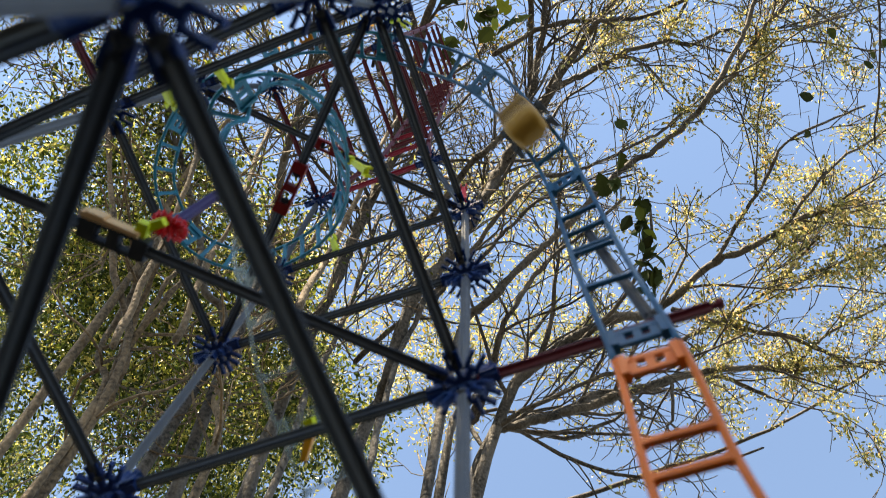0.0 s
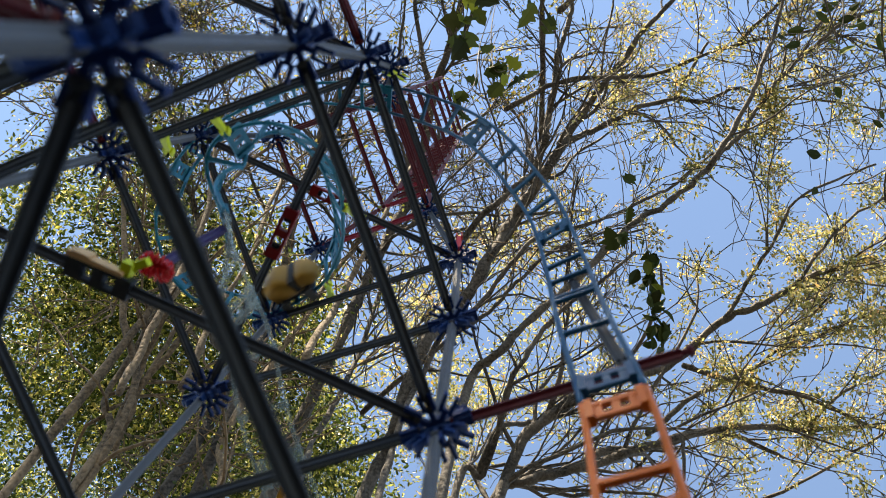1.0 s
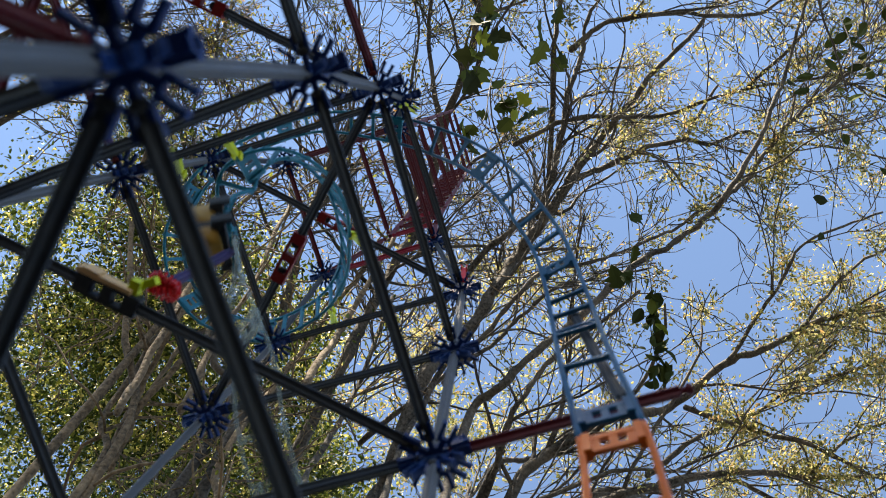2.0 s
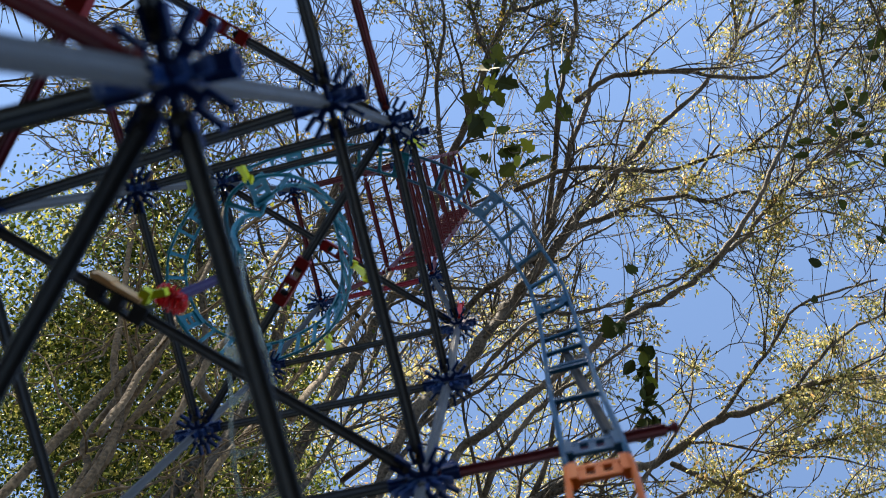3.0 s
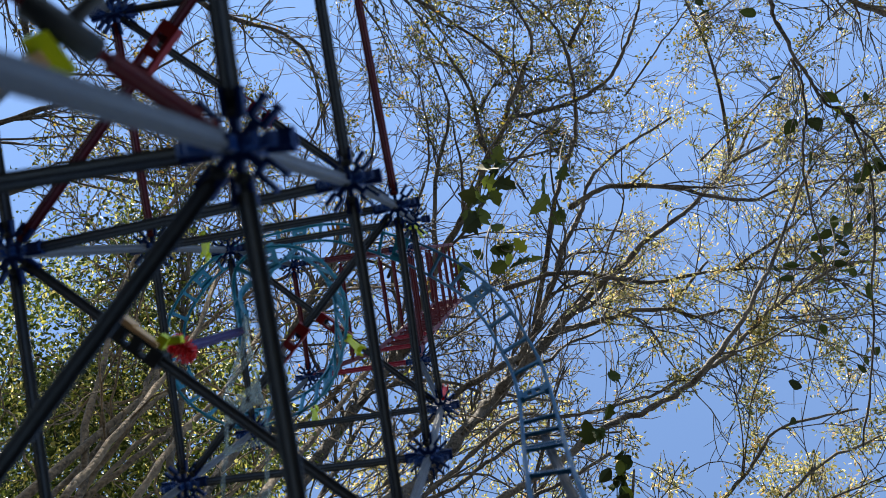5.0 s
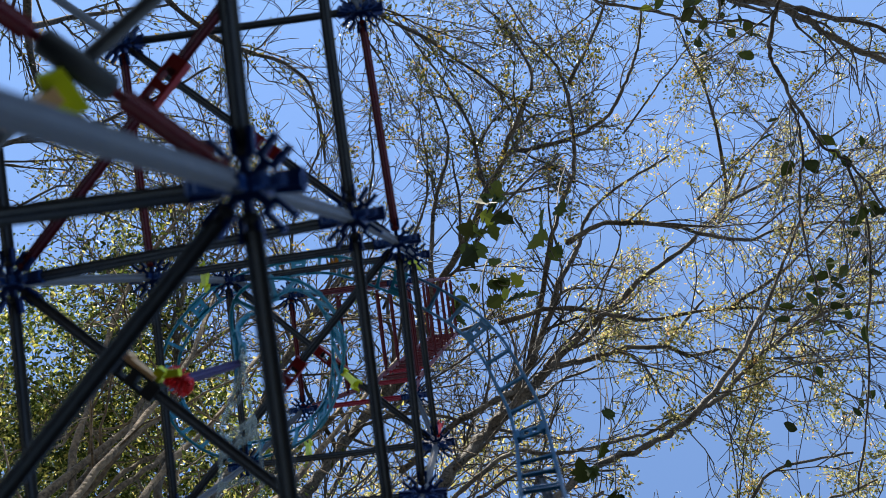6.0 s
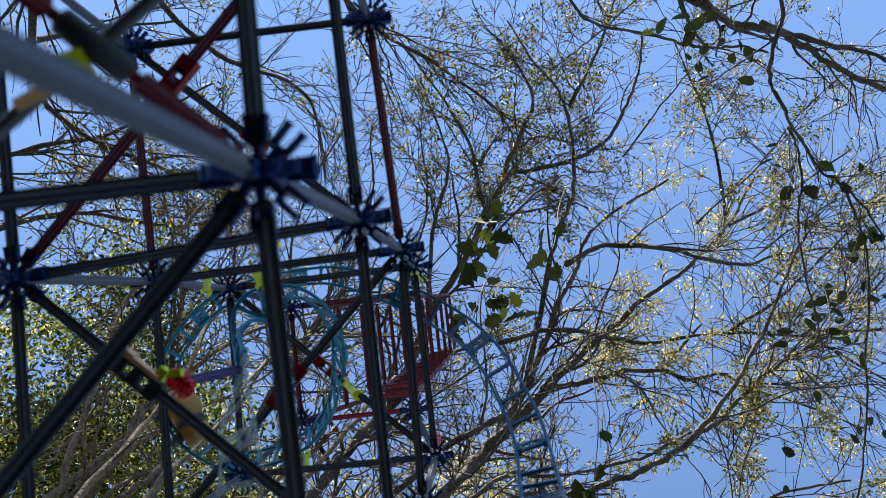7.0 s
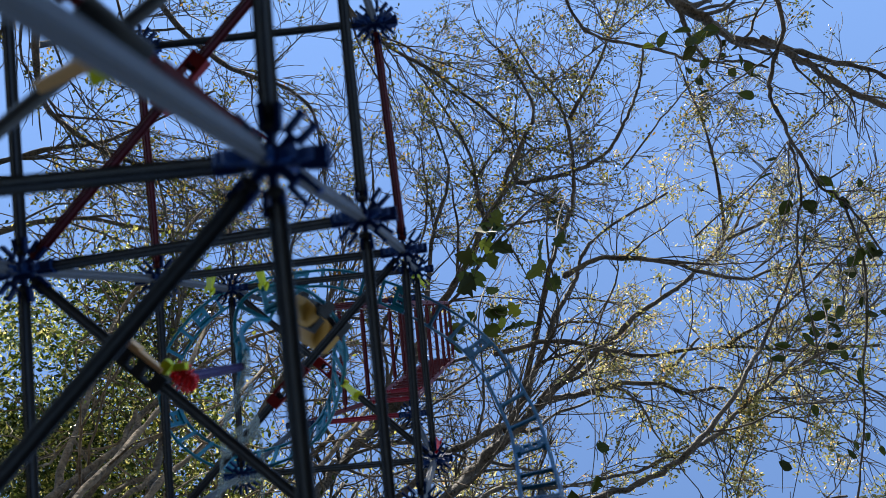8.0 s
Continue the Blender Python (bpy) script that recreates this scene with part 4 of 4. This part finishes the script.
w.build("leafy green tree with pale crooked stems, sunlit", M_BARK2, M_LEAF_GREEN, crown_label="thick crown of sunlit green and yellow leaves")

w = Wood(17)
limb(w, [(-3.6, 2.2, -0.24), (-2.45, 1.29, 3.8), (-2.55, 0.66, 5), (-2.79, -0.29, 6.5), (-2.6, -1.26, 8)], 0.03, 0.015, DENSE)
limb(w, [(-3.6, 2.2, -0.24), (-2.48, 0.8, 4.8), (-2.47, 0.45, 6), (-2.11, 0.05, 7.2), (-1.4, -0.15, 8.6)], 0.03, 0.012, DENSE)
for c in range(205):
    z = w.rng.uniform(6.4, 10)
    w.cloud((z * w.rng.uniform(-0.85, -0.36), z * w.rng.uniform(-0.12, 0.44), z), (0.44, 0.44, 0.32), 290, 0.057)
w.build("leafy green tree behind the tower, several stems", M_BARK2, M_LEAF_GREEN, crown_label="thick crown of green and yellow leaves")

w = Wood(18)
limb(w, [(0.6, -6.5, -0.24), (0.9, -4.6, 3.5), (1.5, -2.9, 5.8), (1.89, -2.42, 6.4), (2.22, -2.24, 6.5), (2.49, -2.16, 6.7), (2.81, -2.07, 6.8), (3.13, -1.92, 6.9), (3.45, -1.77, 7.1), (3.92, -1.55, 7.2), (4.8, -1.1, 7.4)], 0.055, 0.018, BROAD)
limb(w, [(2.72, -2.08, 6.7), (3.32, -1.91, 7.0), (3.95, -1.73, 7.2), (4.9, -1.35, 7.4)], 0.028, 0.014, BROAD)
limb(w, [(0.9, -4.6, 3.5), (1.8, -2.8, 4.7), (2.20, -1.79, 5.0), (2.12, -1.42, 5.1), (2.06, -1.22, 5.1), (2.20, -0.92, 5.2), (2.36, -0.69, 5.3), (2.54, -0.49, 5.3), (2.78, -0.17, 5.4)], 0.018, 0.007, OVAL)
limb(w, [(2.18, -0.91, 5.2), (2.23, -0.63, 5.2), (2.21, -0.27, 5.3), (2.25, 0.18, 5.4), (2.3, 0.7, 5.5)], 0.009, 0.006, OVAL)
limb(w, [(2.54, -0.49, 5.3), (2.62, 0.1, 5.4), (2.52, 0.9, 5.4), (2.35, 1.7, 5.4)], 0.009, 0.006, OVAL)
limb(w, [(0.6, -3.5, 5.8), (1.0, -2.5, 6.1), (1.23, -2.15, 6.2), (1.89, -1.95, 6.3), (2.30, -1.87, 6.3), (2.65, -1.80, 6.4)], 0.014, 0.010, BROAD)
w.build("dark broad-leaved tree seen against the sky", M_BARK, M_LEAF_DARK, crown_label="scattered broad dark leaves")

w = Wood(19)
limb(w, [(-2, -7, -0.24), (-1.8, -5, 4.5), (-1.33, -3.88, 7), (-0.81, -3.13, 8), (-0.06, -2.82, 9), (1.04, -2.06, 10)], 0.045, 0.012, SPARSE)
limb(w, [(-1.8, -5, 4.5), (-2.68, -3.5, 7), (-2.37, -2.88, 8), (-1.71, -2.67, 9), (-1.78, -1.85, 10)], 0.04, 0.012, SPARSE)
limb(w, [(-1.8, -5, 4.5), (-3.73, -2.86, 7), (-3.84, -2.26, 8), (-3.1, -1.82, 9), (-2.82, -1.59, 10)], 0.04, 0.012, SPARSE)
limb(w, [(-5.24, -1.78, 7.5), (-4.32, -2.13, 8), (-3.57, -2.35, 8.5), (-2.62, -2.9, 9)], 0.035, 0.010, LEAFY)
limb(w, [(-4.99, -1.15, 7.5), (-4.1, -1.42, 8.2), (-3.34, -1.25, 9), (-2.69, -1.37, 9.5)], 0.035, 0.010, LEAFY)
limb(w, [(-3.73, -2.86, 7), (-3.54, -3.32, 8), (-2.97, -3.76, 9)], 0.035, 0.010, SPARSE)
limb(w, [(-2.22, 0.58, 7.5), (-2.37, -0.20, 8.0), (-2.46, -1.01, 8.5), (-2.74, -1.94, 9.0), (-3.01, -2.75, 9.5)], 0.017, 0.009, SPARSE)
limb(w, [(-1.85, 0.14, 8.0), (-1.81, -0.87, 8.5), (-1.55, -1.67, 9.0), (-1.24, -2.35, 9.5)], 0.017, 0.009, SPARSE)
limb(w, [(-1.43, 0.11, 8.0), (-1.17, -0.67, 8.5), (-0.96, -1.42, 9.0), (-0.98, -2.29, 9.5)], 0.017, 0.009, SPARSE)
limb(w, [(-0.91, 0.10, 8.0), (-0.56, -0.66, 8.5), (-0.38, -1.41, 9.0), (-0.44, -2.30, 9.5)], 0.017, 0.009, SPARSE)
limb(w, [(-2.69, 0.06, 7.0), (-2.74, -0.57, 7.5), (-2.98, -1.38, 8.0), (-3.28, -2.10, 8.5)], 0.017, 0.009, SPARSE)
w.tufts(160, 40, 0.045, -0.6)
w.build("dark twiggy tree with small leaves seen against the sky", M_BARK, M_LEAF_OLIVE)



def sprig(pts, count, size, seed, label, half=LOBED_HALF):
    """A hanging shoot with broad leaves in pairs."""
    w = Wood(seed)
    line = np.array([tuple(q) for q in spline([Vector(q) for q in pts], 8)])
    w.stem(line, 0.0032, 0.0018, 5)
    n = len(line)
    x = np.linspace(n * 0.45, n - 1.01, count)
    j = x.astype(int)
    at = line[j] + (line[j + 1] - line[j]) * (x - j)[:, None] + w.rng.standard_normal((count, 3)) * size * 0.25
    w.broad(at, w.rng.standard_normal((count, 3)) * 0.6 + np.array([0, 0, -0.4]), size, half)
    w.build(label, M_BARK, M_LEAF_DARK, "leafy_shoot", "branch", "thin brown shoot", "broad dark green leaves")


sprig([(0.9, 0.2, 6.6), (0.7, 0.6, 4.6), (0.56, 0.93, 3.62), (0.51, 1.11, 3.6), (0.48, 1.29, 3.57), (0.48, 1.44, 3.5)], 52, 0.072, 31, "hanging leafy shoot with round green leaves in pairs", OVAL_HALF)
sprig([(0.5, -0.6, 6.2), (0.25, -0.25, 4.4), (0.15, 0.01, 3.6), (0.22, 0.05, 3.6), (0.27, 0.12, 3.6)], 10, 0.105, 32, "leafy shoot with broad lobed green leaves")
sprig([(0.6, -1.0, 6.4), (0.3, -0.6, 4.6), (0.19, -0.38, 3.7), (0.12, -0.25, 3.6), (0.06, -0.12, 3.6)], 15, 0.125, 33, "leafy shoot with dark drooping leaves")
sprig([(0.9, -0.9, 6.4), (0.6, -0.5, 4.6), (0.45, -0.22, 3.65), (0.40, -0.13, 3.6), (0.42, -0.05, 3.6)], 5, 0.115, 36, "leafy shoot with a few broad lobed leaves")
sprig([(0.4, -0.5, 6.2), (0.15, -0.15, 4.4), (0.05, 0.05, 3.6), (-0.03, 0.09, 3.6), (-0.09, 0.14, 3.6)], 7, 0.10, 37, "leafy shoot hanging beside the red tower top")
sprig([(0.9, 0.2, 6.6), (0.62, 0.6, 4.2), (0.49, 0.86, 3.62), (0.47, 0.97, 3.6)], 5, 0.115, 34, "leafy shoot with a bunch of broad leaves")
sprig([(2.6, -0.4, 6.4), (1.9, 0.0, 4.4), (1.61, 0.24, 3.6), (1.48, 0.48, 3.5), (1.31, 0.97, 3.5)], 9, 0.06, 35, "thin shoot with scattered dark leaves", OVAL_HALF)

# a leafy tree on the sunny side, out of the camera's sight, that shades the tower
w = Wood(20)
limb(w, [(-1.4, -6.8, -0.24), (-1.3, -6.6, 3.0), (-1.1, -6.2, 6.0), (-0.8, -5.7, 9.4)], 0.13, 0.03, dict(LEAFY, per=(1.6, 2.2, 2.2), long=(1.7, 0.9, 0.4)))
for c in range(44):
    w.cloud((-0.75 + w.rng.uniform(-1.2, 1.2), -5.55 + w.rng.uniform(-0.7, 0.6), 9.0 + w.rng.uniform(-1.6, 1.4)), (0.65, 0.65, 0.6), 480, 0.12, 0.5)
w.build("leafy tree that throws dappled shade on the tower", M_BARK, M_LEAF_GREEN)


CAR_RUN = [
    (0.0, 0.937), (0.1, 1.05), (0.2, 1.132), (0.3, 1.215), (0.4, 1.295), (0.5, 1.385), (0.6, 1.445), (0.8, 1.59), (1.0, 1.73), (1.1, 1.78), (1.2, 1.815),
    (1.3, 1.846), (1.5, 1.902), (1.7, 1.980), (1.9, 2.06), (2.1, 2.17), (2.3, 2.31), (2.5, 2.47), (2.7, 2.68), (3.1, TOTAL - 0.30), (4.3, TOTAL - 0.10),
    (5.2, TOTAL), (5.7, TOTAL + 0.16), (5.95, TOTAL + 0.39), (6.1, TOTAL + 0.66), (6.2, TOTAL + 0.90), (6.3, TOTAL + 1.041), (6.4, TOTAL + 1.109),
    (6.5, TOTAL + 1.206), (6.6, TOTAL + 1.266), (6.8, TOTAL + 1.429), (6.9, TOTAL + 1.531), (7.0, TOTAL + 1.591), (7.1, TOTAL + 1.686), (7.2, TOTAL + 1.721),
    (7.3, TOTAL + 1.771), (7.4, TOTAL + 1.804), (7.6, TOTAL + 1.846), (7.8, TOTAL + 1.905), (8.0, TOTAL + 1.965),
]


def motions():
    times = [c[0] for c in CAR_RUN]
    runs = [c[1] for c in CAR_RUN]
    walk(car, [(i / 10, pose_at(float(np.interp(i / 10, times, runs))) @ Matrix.Translation((0, 0, 0.0025))) for i in range(81)])


motions()
